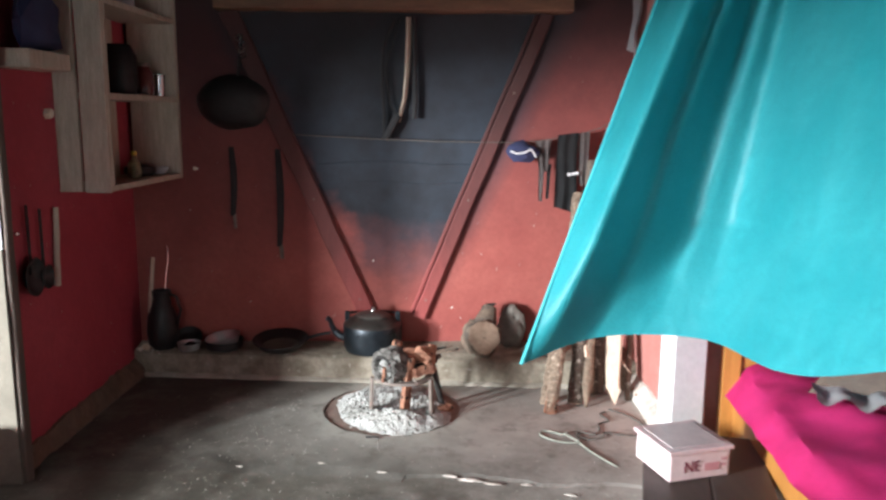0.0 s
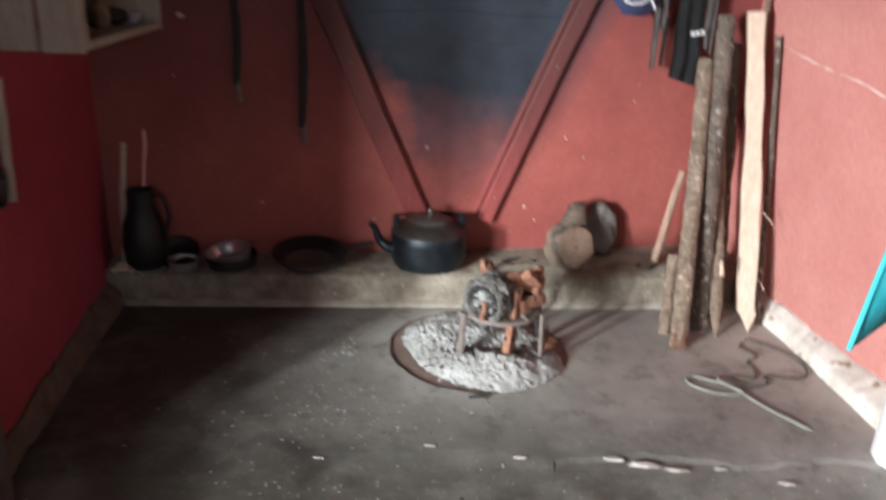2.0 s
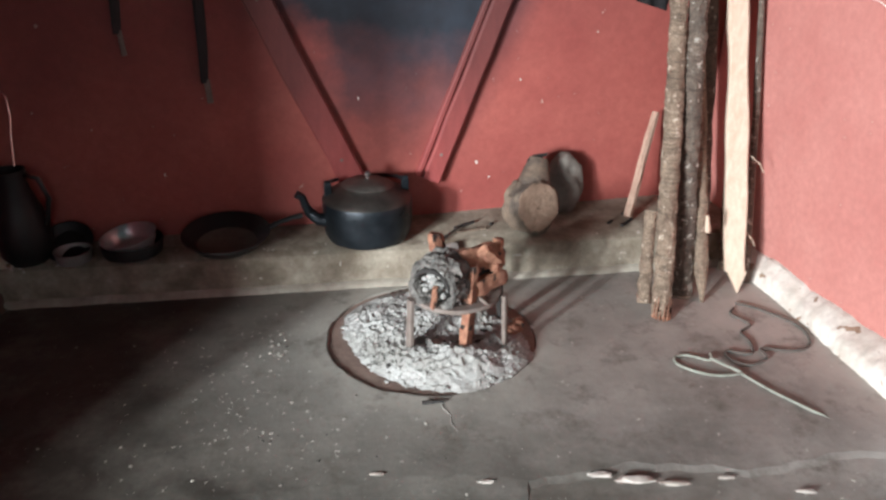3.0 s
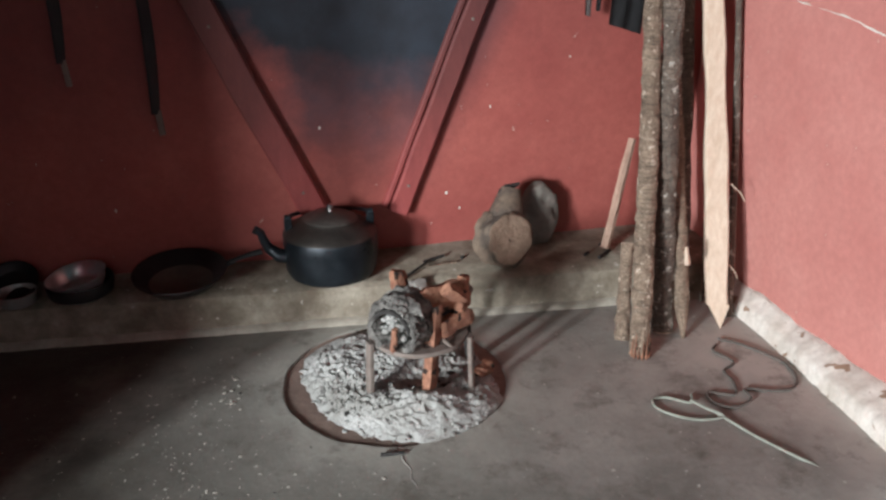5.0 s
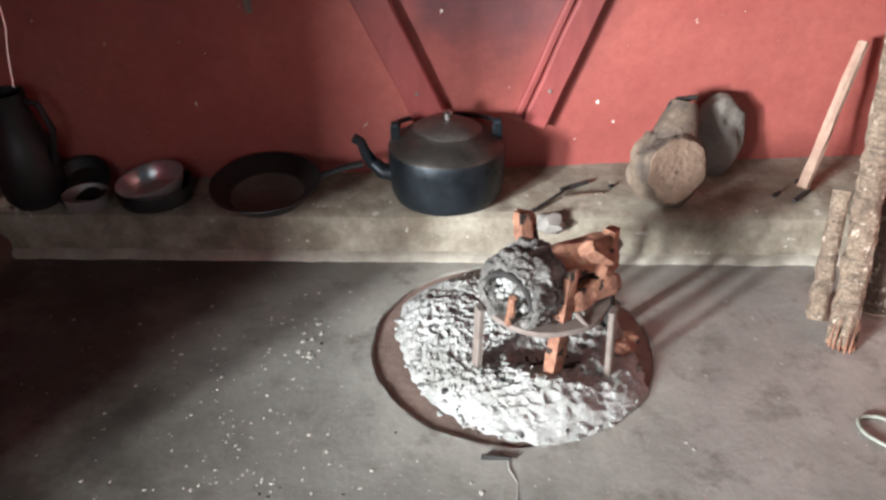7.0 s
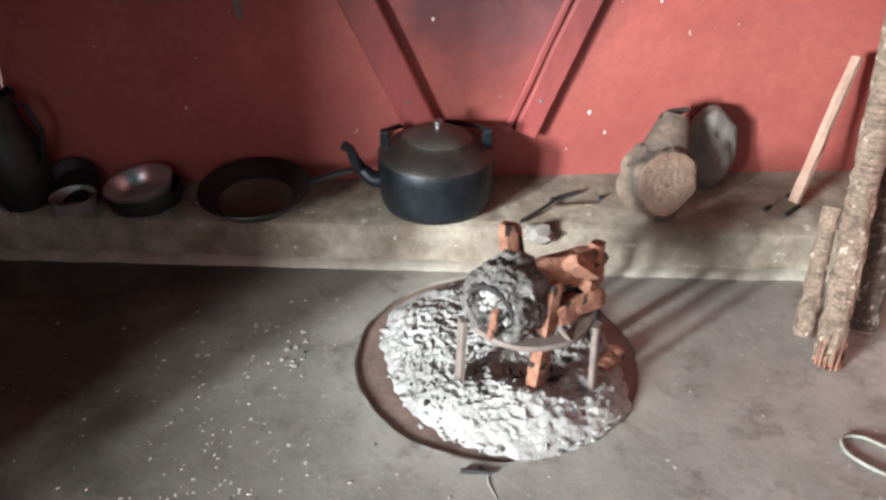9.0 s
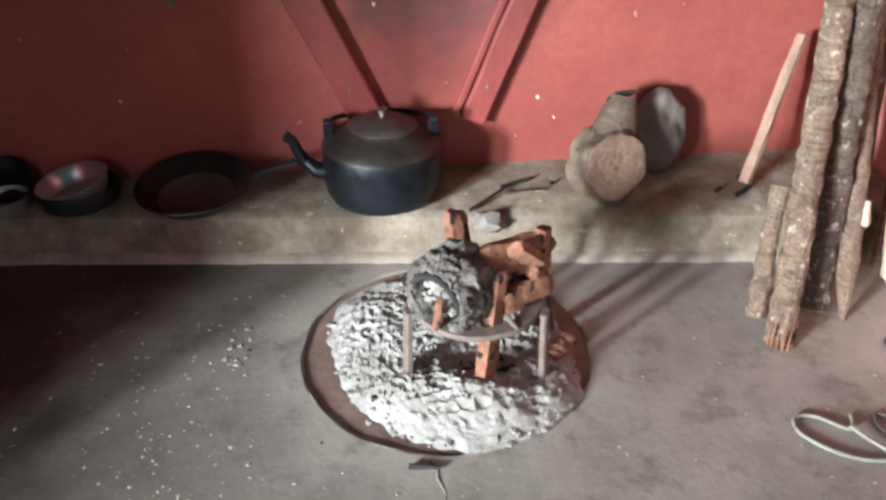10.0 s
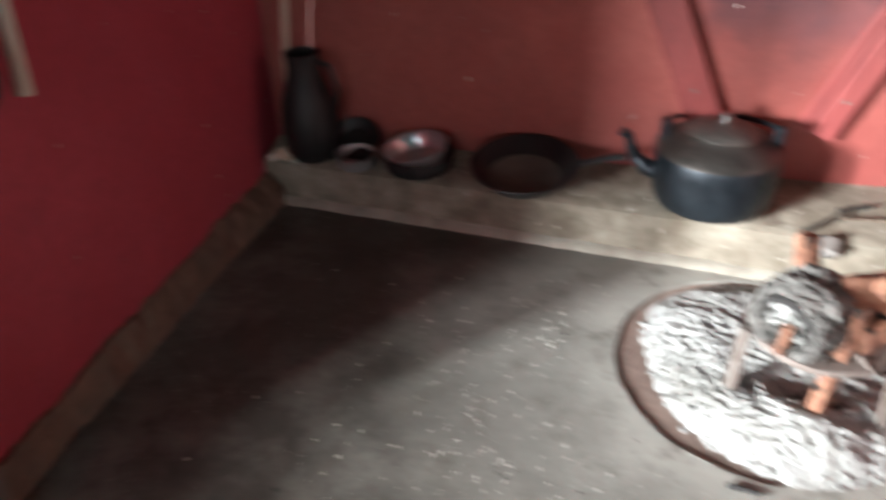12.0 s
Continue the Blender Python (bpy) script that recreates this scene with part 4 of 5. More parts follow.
# ---- stack of firewood ----
def build_firewood():
    g = "firewood leaning in the corner"
    chunk("firewood_log", (0.56, 3.995, 0.0), (0.775, 4.54, 1.085), 0.034, 0.032, m_bark, "long brown bark-covered log leaning on the wall", 1.0, 0.1, 90, 22, 0.012, m_char, group=g)
    chunk("firewood_log", (0.715, 4.13, 0.0), (0.858, 4.575, 1.27), 0.036, 0.036, m_barkgrey, "long dark lichen-spotted log leaning on the wall", 1.0, 0.12, 100, 22, -0.015, m_split, group=g)
    chunk("firewood_log", (0.758, 4.06, 0.0), (0.775, 4.12, 0.1), 0.008, 0.03, m_bark, "pointed tip of a thin stake", 0.8, 0.05, 3, 10, group=g)
    chunk("firewood_log", (0.775, 4.12, 0.095), (0.872, 4.5, 0.82), 0.031, 0.025, m_bark, "thin grey-brown stake with a sharpened foot", 0.8, 0.08, 40, 14, 0.008, group=g)
    chunk("firewood_log", (0.76, 4.095, 0.27), (0.755, 4.105, 0.33), 0.017, 0.01, m_split, "pale fresh-cut knot on the thin stake", 0.6, 0.1, 3, 8, group=g)
    for i in range(14):
        t = 2 * math.pi * i / 14
        p = Vector((0.556 + 0.03 * math.cos(t), 3.985 + 0.03 * math.sin(t), 0.004))
        chunk("splinter", p, p + Vector((0.012, 0.022, 0.035 + 0.025 * (i % 3))), 0.006, 0.002, m_char, "reddish torn fibre at the foot of a log", 0.6, 0.3, 3, 5, category="splinter", group="torn fibres of the log")
    # pale split plank
    ob = holder("split_plank", (0.92, 4.1, 0), "pale freshly split plank with a pointed foot leaning on the wall", "firewood", g)
    bm = bmesh.new()
    a, b = Vector((0.925, 4.13, 0.08)), Vector((1.005, 4.59, 1.285))
    plank(bm, a, b, 0.074, 0.035, (-0.35, -0.88, 0.32), 0.007, 30)
    part("plank", bm, m_split, ob)
    bm = bmesh.new()
    n = Vector((-0.35, -0.88, 0.32)) * 0.03
    tip = Vector((0.925, 4.1, 0.0))
    s = Vector((1, -0.3, 0)).normalized() * 0.036
    vs = [bm.verts.new(p) for p in (a - s, a + s, a + s + n, a - s + n, tip, tip + n * 0.6)]
    for q in ((0, 1, 4), (3, 5, 2), (0, 4, 5, 3), (1, 2, 5, 4), (0, 3, 2, 1)):
        bm.faces.new([vs[i] for i in q])
    part("pointed_foot", bm, m_split, ob)
    chunk("firewood_log", (0.86, 4.3, 0.0), (0.94, 4.63, 1.15), 0.046, 0.04, m_barkgrey, "dark log standing behind the pale plank", 1.0, 0.1, 14, 11, group=g)
    chunk("firewood_log", (0.82, 4.28, 0.0), (0.88, 4.58, 0.95), 0.034, 0.03, m_bark, "brown log standing behind the stakes", 1.0, 0.1, 14, 11, group=g)
    chunk("firewood_stick", (1.005, 4.17, 0.0), (1.07, 4.5, 1.2), 0.02, 0.014, m_barkgrey, "thin dark crooked stick beside the pale plank", 0.8, 0.12, 16, 8, 0.03, group=g)
    chunk("firewood_stick", (0.985, 4.3, 0.0), (1.06, 4.62, 1.35), 0.02, 0.014, m_bark, "thin brown stick beside the pale plank", 0.8, 0.1, 16, 8, -0.02, group=g)
    chunk("firewood_stick", (0.655, 4.515, 0.168), (0.8, 4.65, 0.56), 0.023, 0.02, m_stick, "short peeled stick leaning behind the logs", 0.8, 0.12, 8, 8, group=g)
    chunk("firewood_log", (0.545, 4.1, 0.0), (0.61, 4.25, 0.3), 0.026, 0.022, m_bark, "brown log leaning behind the long one", 1.0, 0.1, 40, 14, group=g)
    for pts in (((0.97, 4.22, 0.5), (1.0, 4.2, 0.47), (1.02, 4.2, 0.44)), ((0.965, 4.16, 0.22), (0.99, 4.15, 0.19), (1.01, 4.16, 0.16))):
        bm = bmesh.new()
        add_tube(bm, pts, 0.002, 5)
        thing("twig", bm, m_split, "thin pale splinter sticking out of the firewood", "twig", group="splinters")


# ---- cloth ----
def sheet(name, label, category, mt, corners, nu=24, nv=24, fold=0.012, waves=3.0, seed=0.0, thick=0.004, parent=None, group=""):
    """A hanging cloth between four corners (top left, top right, bottom left, bottom right), with folds."""
    tl, tr, bl, br = (Vector(c) for c in corners)
    n = (tr - tl).cross(bl - tl).normalized()
    bm = bmesh.new()
    rows = []
    for j in range(nv + 1):
        v = j / nv
        row = []
        for i in range(nu + 1):
            u = i / nu
            p = tl.lerp(tr, u).lerp(bl.lerp(br, u), v)
            w = fold * math.sin(waves * 2 * math.pi * u + 1.5 * noise.noise(Vector((v * 2, seed, 0)))) * (0.4 + 0.6 * v)
            w += fold * 0.8 * noise.noise(p * 9 + Vector((seed, 0, 0)))
            row.append(bm.verts.new(p + n * w))
        rows.append(row)
    for a, b in zip(rows, rows[1:]):
        for i in range(nu):
            bm.faces.new((a[i], a[i + 1], b[i + 1], b[i]))
    bmesh.ops.solidify(bm, geom=bm.faces[:], thickness=thick)
    if parent:
        return part(name, bm, mt, parent, label, smooth=True)
    return thing(name, bm, mt, label, category, group=group, smooth=True)


def build_washing():
    y = 4.64
    bm = bmesh.new()
    pts = [(-0.86, BACK - 0.06, 1.405), (-0.4, y, 1.385), (0.0, y, 1.372), (0.4, y, 1.37), (0.55, y, 1.38), (0.75, y, 1.41), (0.9, y, 1.455), (1.0, 4.63, 1.51), (1.098, 4.615, 1.574)]
    add_tube(bm, pts, 0.003, 6)
    thing("clothes_line", bm, m_rope_grey, "thin cord strung across the wall for drying clothes", "cord", smooth=True)
    bm = bmesh.new()
    add_rock(bm, (RIGHT - 0.012, 4.615, 1.576), 0.02, 1.0, 4)
    thing("tent_peg", bm, m_rust, "dark wooden peg holding the cord", "peg", smooth=True)
    t = holder("trousers", (0.75, y, 1.42), "black trousers folded over the clothes line", "trousers", "washing on the line")
    sheet("leg", "", "", m_black, ((0.66, y - 0.02, 1.415), (0.775, y - 0.02, 1.43), (0.645, y - 0.025, 1.005), (0.775, y - 0.025, 0.965)), 18, 24, 0.008, 2, 1, 0.012, t)
    sheet("leg", "grey-green inner leg", "", m_grey, ((0.775, y - 0.005, 1.425), (0.845, y - 0.005, 1.435), (0.79, y - 0.01, 1.14), (0.835, y - 0.01, 1.1)), 12, 18, 0.006, 1.5, 2, 0.01, t)
    for i, dx in enumerate((0.0, 0.022, 0.044)):
        bm = bmesh.new()
        add_box(bm, 0.716 + dx, 0.734 + dx, y - 0.044, y - 0.04, 1.185 + 0.004 * i, 1.2 + 0.004 * i)
        part("print", bm, m_white, t, "small white printed mark")
    s = holder("straps", (0.58, y, 1.38), "grey cloth straps hanging from the clothes line", "straps", "washing on the line")
    sheet("strap", "", "", m_grey, ((0.535, y - 0.005, 1.38), (0.625, y - 0.005, 1.385), (0.555, y - 0.01, 1.22), (0.61, y - 0.01, 1.2)), 12, 10, 0.012, 2, 5, 0.006, s)
    sheet("strap", "", "", m_grey, ((0.555, y - 0.006, 1.24), (0.59, y - 0.006, 1.23), (0.557, y - 0.01, 1.04), (0.578, y - 0.01, 1.03)), 6, 14, 0.006, 1, 6, 0.006, s)
    sheet("strap", "", "", m_black, ((0.605, y - 0.002, 1.25), (0.63, y - 0.002, 1.25), (0.6, y - 0.006, 1.05), (0.618, y - 0.006, 1.05)), 6, 14, 0.006, 1, 7, 0.006, s)
    c = holder("cap", (0.46, y, 1.37), "navy cap with white stripes hung on the clothes line", "cap", "washing on the line")
    bm = bmesh.new()
    add_rock(bm, (0, 0, 0), 0.075, 0.72, 2)
    for v in bm.verts:
        v.co = Vector((v.co.x * 1.12 + 0.46, v.co.y * 0.55 + y - 0.02, v.co.z + 1.318))
    part("crown", bm, m_navy, c, smooth=True)
    for pts in (((0.385, y - 0.06, 1.325), (0.42, y - 0.068, 1.31), (0.46, y - 0.072, 1.315), (0.5, y - 0.068, 1.335)), ((0.5, y - 0.066, 1.335), (0.525, y - 0.06, 1.305), (0.53, y - 0.055, 1.29))):
        bm = bmesh.new()
        add_tube(bm, pts, 0.005, 6)
        part("stripe", bm, m_white, c, smooth=True)
    # plastic bag and pale garment on the lit wall
    b = holder("plastic_bag", (RIGHT, 4.08, 1.75), "black plastic bag hanging on the lit red wall", "bag")
    bm = bmesh.new()
    add_rock(bm, (0, 0, 0), 0.16, 1.15, 21)
    for v in bm.verts:
        v.co = Vector((v.co.x * 0.45 + RIGHT - 0.065, v.co.y * 0.95 + 4.08, v.co.z * (1 if v.co.z < 0 else 1.5) + 1.66 + 0.01 * noise.noise(v.co * 30)))
    part("body", bm, m_plastic, b, smooth=True)
    bm = bmesh.new()
    add_tube(bm, [(RIGHT - 0.03, 4.08, 1.85), (RIGHT - 0.02, 4.08, 1.95), (RIGHT - 0.004, 4.08, 2.0)], [0.03, 0.012, 0.008], 8, flat=0.5)
    part("handle", bm, m_plastic, b, smooth=True)
    sheet("garment", "pale grubby garment hanging high on the lit wall", "garment", m_lime, ((RIGHT - 0.03, 4.68, 2.25), (RIGHT - 0.05, 4.46, 2.25), (RIGHT - 0.04, 4.66, 1.9), (RIGHT - 0.07, 4.47, 1.86)), 14, 20, 0.018, 2.5, 9, 0.006)


def build_tarp():
    """A teal sheet hung from a cord along the bed, blown out at its far lower corner."""
    bm = bmesh.new()
    nu, nv = 150, 100
    low = [Vector(p) for p in ((0.225, 2.66, 0.7), (0.505, 2.76, 0.765), (0.82, 2.66, 0.79), (0.9, 2.2, 0.825), (0.96, 1.8, 0.97), (1.0, 1.3, 1.15))]
    topc = [Vector(p) for p in ((0.82, 3.05, 2.2), (0.88, 2.68, 2.24), (0.93, 2.3, 2.25), (0.97, 1.9, 2.25), (1.0, 1.5, 2.25), (1.0, 1.1, 2.26))]

    def along(pts, u):
        f = u * (len(pts) - 1)
        i = min(int(f), len(pts) - 2)
        t = f - i
        p0, p1, p2, p3 = pts[max(i - 1, 0)], pts[i], pts[i + 1], pts[min(i + 2, len(pts) - 1)]
        return 0.5 * ((2 * p1) + (p2 - p0) * t + (2 * p0 - 5 * p1 + 4 * p2 - p3) * t * t + (3 * p1 - p0 - 3 * p2 + p3) * t ** 3)

    folds = ((0.0, 0.0, 0.0), (0.075, 0.0, -0.22), (0.2, 0.07, 0.06), (0.32, 0.15, 0.32), (0.42, 0.2, 0.47), (0.6, 0.14, 0.27), (0.8, 0.06, 0.08), (1.0, 0.0, 0.0))

    def fold_at(u, axis):
        for a, b in zip(folds, folds[1:]):
            if u <= b[0]:
                t = (u - a[0]) / (b[0] - a[0])
                t = t * t * (3 - 2 * t)
                return a[axis] + (b[axis] - a[axis]) * t
        return 0.0

    n = Vector((-0.8, -0.55, 0.1)).normalized()
    rows = []
    for j in range(nv + 1):
        v = j / nv
        row = []
        for i in range(nu + 1):
            u = i / nu
            p = along(topc, u).lerp(along(low, u), v)
            # the blown edge turns towards the room, then the sheet runs back behind it and turns along the bed
            swell = (1 - v) * 0.7 + 0.35 * min(1.0, (1 - v) * 4)
            p = p + Vector((fold_at(u, 1), fold_at(u, 2), 0)) * swell
            w = 0.016 * noise.noise(Vector((u * 7, v * 3, 1.2))) * min(1.0, u * 6)
            w += 0.02 * math.sin(u * 17 + v * 5) * max(0.0, u - 0.45) * (0.4 + v)
            crease = noise.noise(Vector((u * 15 + v * 6, v * 9 - u * 4, 4)))
            w += 0.03 * (1 - abs(crease)) ** 9 * max(0.0, u - 0.35) * max(0.0, v - 0.35)
            fine = noise.noise(Vector((u * 40, v * 22, 9)))
            w += 0.0035 * (1 - abs(fine)) ** 4 * min(1.0, u * 4)
            row.append(bm.verts.new(p + n * w))
        rows.append(row)
    for a, b in zip(rows, rows[1:]):
        for i in range(nu):
            bm.faces.new((a[i], a[i + 1], b[i + 1], b[i]))
    t = holder("tarpaulin", (1.0, 2.3, 2.2), "teal plastic sheet hung before the bed, one corner blown out", "tarpaulin")
    bmesh.ops.solidify(bm, geom=bm.faces[:], thickness=0.0025)
    part("sheet", bm, m_tarp, t, smooth=True)
    bm = bmesh.new()
    add_tube(bm, [along(low, 0.0).lerp(along(topc, 0.0), i / 20) for i in range(21)], 0.006, 8)
    part("hem", bm, m_tarp, t, "rolled hem of the sheet", smooth=True)
    bm = bmesh.new()
    add_tube(bm, [Vector((RIGHT - 0.002, 3.9, 2.3))] + topc + [Vector((1.0, -1.49, 2.3))], 0.006, 8)
    part("cord", bm, m_rope_grey, t, "cord that carries the sheet", smooth=True)


# ---- wall shelf with its contents ----
def build_shelf():
    x0, x1, y0, y1, z0, z1 = LEFT, -1.565, 3.83, BACK - 0.002, 1.15, 2.42
    s = holder("wall_shelf", (x0, y0, z0), "open raw-plank shelf unit fixed high in the corner", "shelf")
    def board(name, *d):
        bm = bmesh.new()
        add_box(bm, *d, 0.003)
        for v in bm.verts:
            v.co.x += 0.06 * (v.co.y - y0) / (y1 - y0) * (v.co.x - x0) / (x1 - x0)
        part(name, bm, m_shelf, s)
    board("side_board", x0, x0 + 0.105, y0, y0 + 0.022, z0, z1)
    board("side_board", x0 + 0.117, x1, y0, y0 + 0.022, z0 - 0.004, z1)
    board("side_board", x0 + 0.02, x1, y1 - 0.03, y1, z0, z1)
    for z in (z0 + 0.0, z0 + 0.43, z0 + 0.86, z1 - 0.03):
        board("shelf_board", x0, x1 - 0.003, y0 + 0.024, y1 - 0.032, z, z + 0.028)
    board("front_rail", x1 - 0.022, x1 + 0.002, y0 + 0.024, y0 + 0.046, z0 + 0.03, z1 - 0.035)
    board("back_slat", x0, x0 + 0.012, 4.32, 4.52, z0 + 0.03, z1 - 0.035)

    def bottle(name, x, y, z, prof, mt, label, cap=None):
        ob = holder(name, (x, y, z), label, name.replace("_", " "), "things on the wall shelf")
        bm = bmesh.new()
        add_lathe(bm, prof, pose(x, y, z), 20)
        part("body", bm, mt, ob, smooth=True)
        if cap:
            r, h0, h1, cm = cap
            bm = bmesh.new()
            add_lathe(bm, [(0, h0), (r, h0), (r, h1), (0, h1)], pose(x, y, z), 16)
            part("cap", bm, cm, ob)
    za, zb, zc = z0 + 0.029, z0 + 0.459, z0 + 0.889
    bottle("bottle", -1.64, 4.34, za, [(0, 0), (0.032, 0), (0.034, 0.01), (0.034, 0.075), (0.014, 0.1), (0.013, 0.125), (0, 0.125)], m_label, "small dark bottle with a pale label", (0.015, 0.118, 0.14, m_yellow))
    bottle("bowl", -1.6, 4.6, za, [(0, 0.003), (0.03, 0), (0.055, 0.04), (0.052, 0.04), (0.028, 0.006), (0, 0.006)], m_lime, "small white bowl on the wall shelf")
    bottle("tin", -1.66, 4.47, za, [(0, 0), (0.06, 0), (0.085, 0.02), (0.08, 0.05), (0.03, 0.062), (0, 0.064)], m_soot, "squat dark covered bowl on the wall shelf")
    bottle("jar", -1.62, 4.49, zb, [(0, 0), (0.045, 0), (0.05, 0.02), (0.05, 0.12), (0.035, 0.15), (0.035, 0.165), (0, 0.165)], m_jar, "reddish glass jar with a metal cap", (0.038, 0.155, 0.175, m_alu))
    bottle("pot", -1.67, 4.26, zb, [(0, 0), (0.085, 0), (0.1, 0.04), (0.1, 0.19), (0.07, 0.25), (0.06, 0.25), (0, 0.22)], m_soot, "black lidded pot on the wall shelf")
    bottle("glass", -1.59, 4.645, zb, [(0, 0.004), (0.03, 0), (0.037, 0.12), (0.034, 0.12), (0.027, 0.01), (0, 0.01)], m_steel, "tall shiny steel tumbler on the shelf")
    bottle("bottle", -1.68, 4.0, zb, [(0, 0), (0.03, 0), (0.03, 0.11), (0.012, 0.15), (0.012, 0.18), (0, 0.18)], m_soot, "dark narrow bottle on the wall shelf")
    bottle("tin", -1.64, 4.33, zc, [(0, 0), (0.05, 0), (0.05, 0.12), (0, 0.12)], m_lime, "pale tin on the upper wall shelf")
    bottle("pot", -1.68, 4.08, zc, [(0, 0), (0.09, 0), (0.1, 0.14), (0, 0.16)], m_soot, "black cooking pot on the upper shelf")
    bm = bmesh.new()
    add_tube(bm, [(-1.61, 4.33, zb + 0.008), (-1.58, 4.43, zb + 0.008)], 0.008, 8)
    thing("spoon", bm, m_steel, "short shiny spoon handle lying on the shelf", "spoon", group="things on the wall shelf")


def build_left_wall_things():
    # wooden door post and the plank above with a bundle
    bm = bmesh.new()
    plank(bm, (-1.759, 3.258, -0.01), (-1.759, 3.258, CEIL - 0.002), 0.05, 0.02, (0.999, -0.04, 0), 0.004, 30)
    thing("door_post", bm, m_post, "worn grey-brown wooden post at the end of the red wall", "post", "structure")
    bm = bmesh.new()
    add_box(bm, LEFT, -1.66, 3.36, 3.72, 1.69, 1.765, 0.006)
    thing("plank_shelf", bm, m_shelf, "thick short plank shelf on the red wall", "shelf")
    bm = bmesh.new()
    add_rock(bm, (0, 0, 0), 1.0, 1.0, 6)
    for v in bm.verts:
        v.co = Vector((-1.725 + v.co.x * 0.07, 3.55 + v.co.y * 0.2, 1.765 + max(0.001, 0.11 + v.co.z * 0.13)))
    thing("folded_blanket", bm, m_navy, "dark navy blanket folded on the plank shelf", "blanket", smooth=True)
    # ladles hanging from nails
    for i, (y, z0, z1, r, mt) in enumerate(((3.47, 0.83, 1.13, 0.085, m_soot), (3.58, 0.81, 1.1, 0.055, m_soot))):
        l = holder("ladle", (LEFT, y, z1), "sooty iron ladle hanging on the dark red wall", "ladle", "ladles on the wall")
        bm = bmesh.new()
        add_tube(bm, [(LEFT + 0.02, y, z1), (LEFT + 0.016, y + 0.008, (z0 + z1) / 2), (LEFT + 0.02, y, z0)], 0.007, 8)
        part("handle", bm, mt, l)
        bm = bmesh.new()
        add_lathe(bm, [(0, 0.0), (r * 0.6, 0.006), (r, 0.035), (r * 0.94, 0.036), (r * 0.5, 0.012), (0, 0.008)], pose(LEFT + 0.004, y, z0 - 0.01, 0, 90, 0), 24, 0.05)
        part("bowl", bm, mt, l, smooth=True)
    chunk("stick", (LEFT + 0.02, 3.70, 0.73), (LEFT + 0.018, 3.735, 1.09), 0.016, 0.013, m_shelf, "short pale stick hanging on the dark red wall", 0.6, 0.08, 6, 8, category="stick")
    for y, z, r, mt in ((3.745, 1.51, 0.022, m_split), (3.39, 1.02, 0.009, m_steel)):
        bm = bmesh.new()
        add_rock(bm, (LEFT + 0.012, y, z), r, 1.0, 3)
        thing("coat_hook", bm, mt, "small pale hook on the dark red wall", "hook", smooth=True)


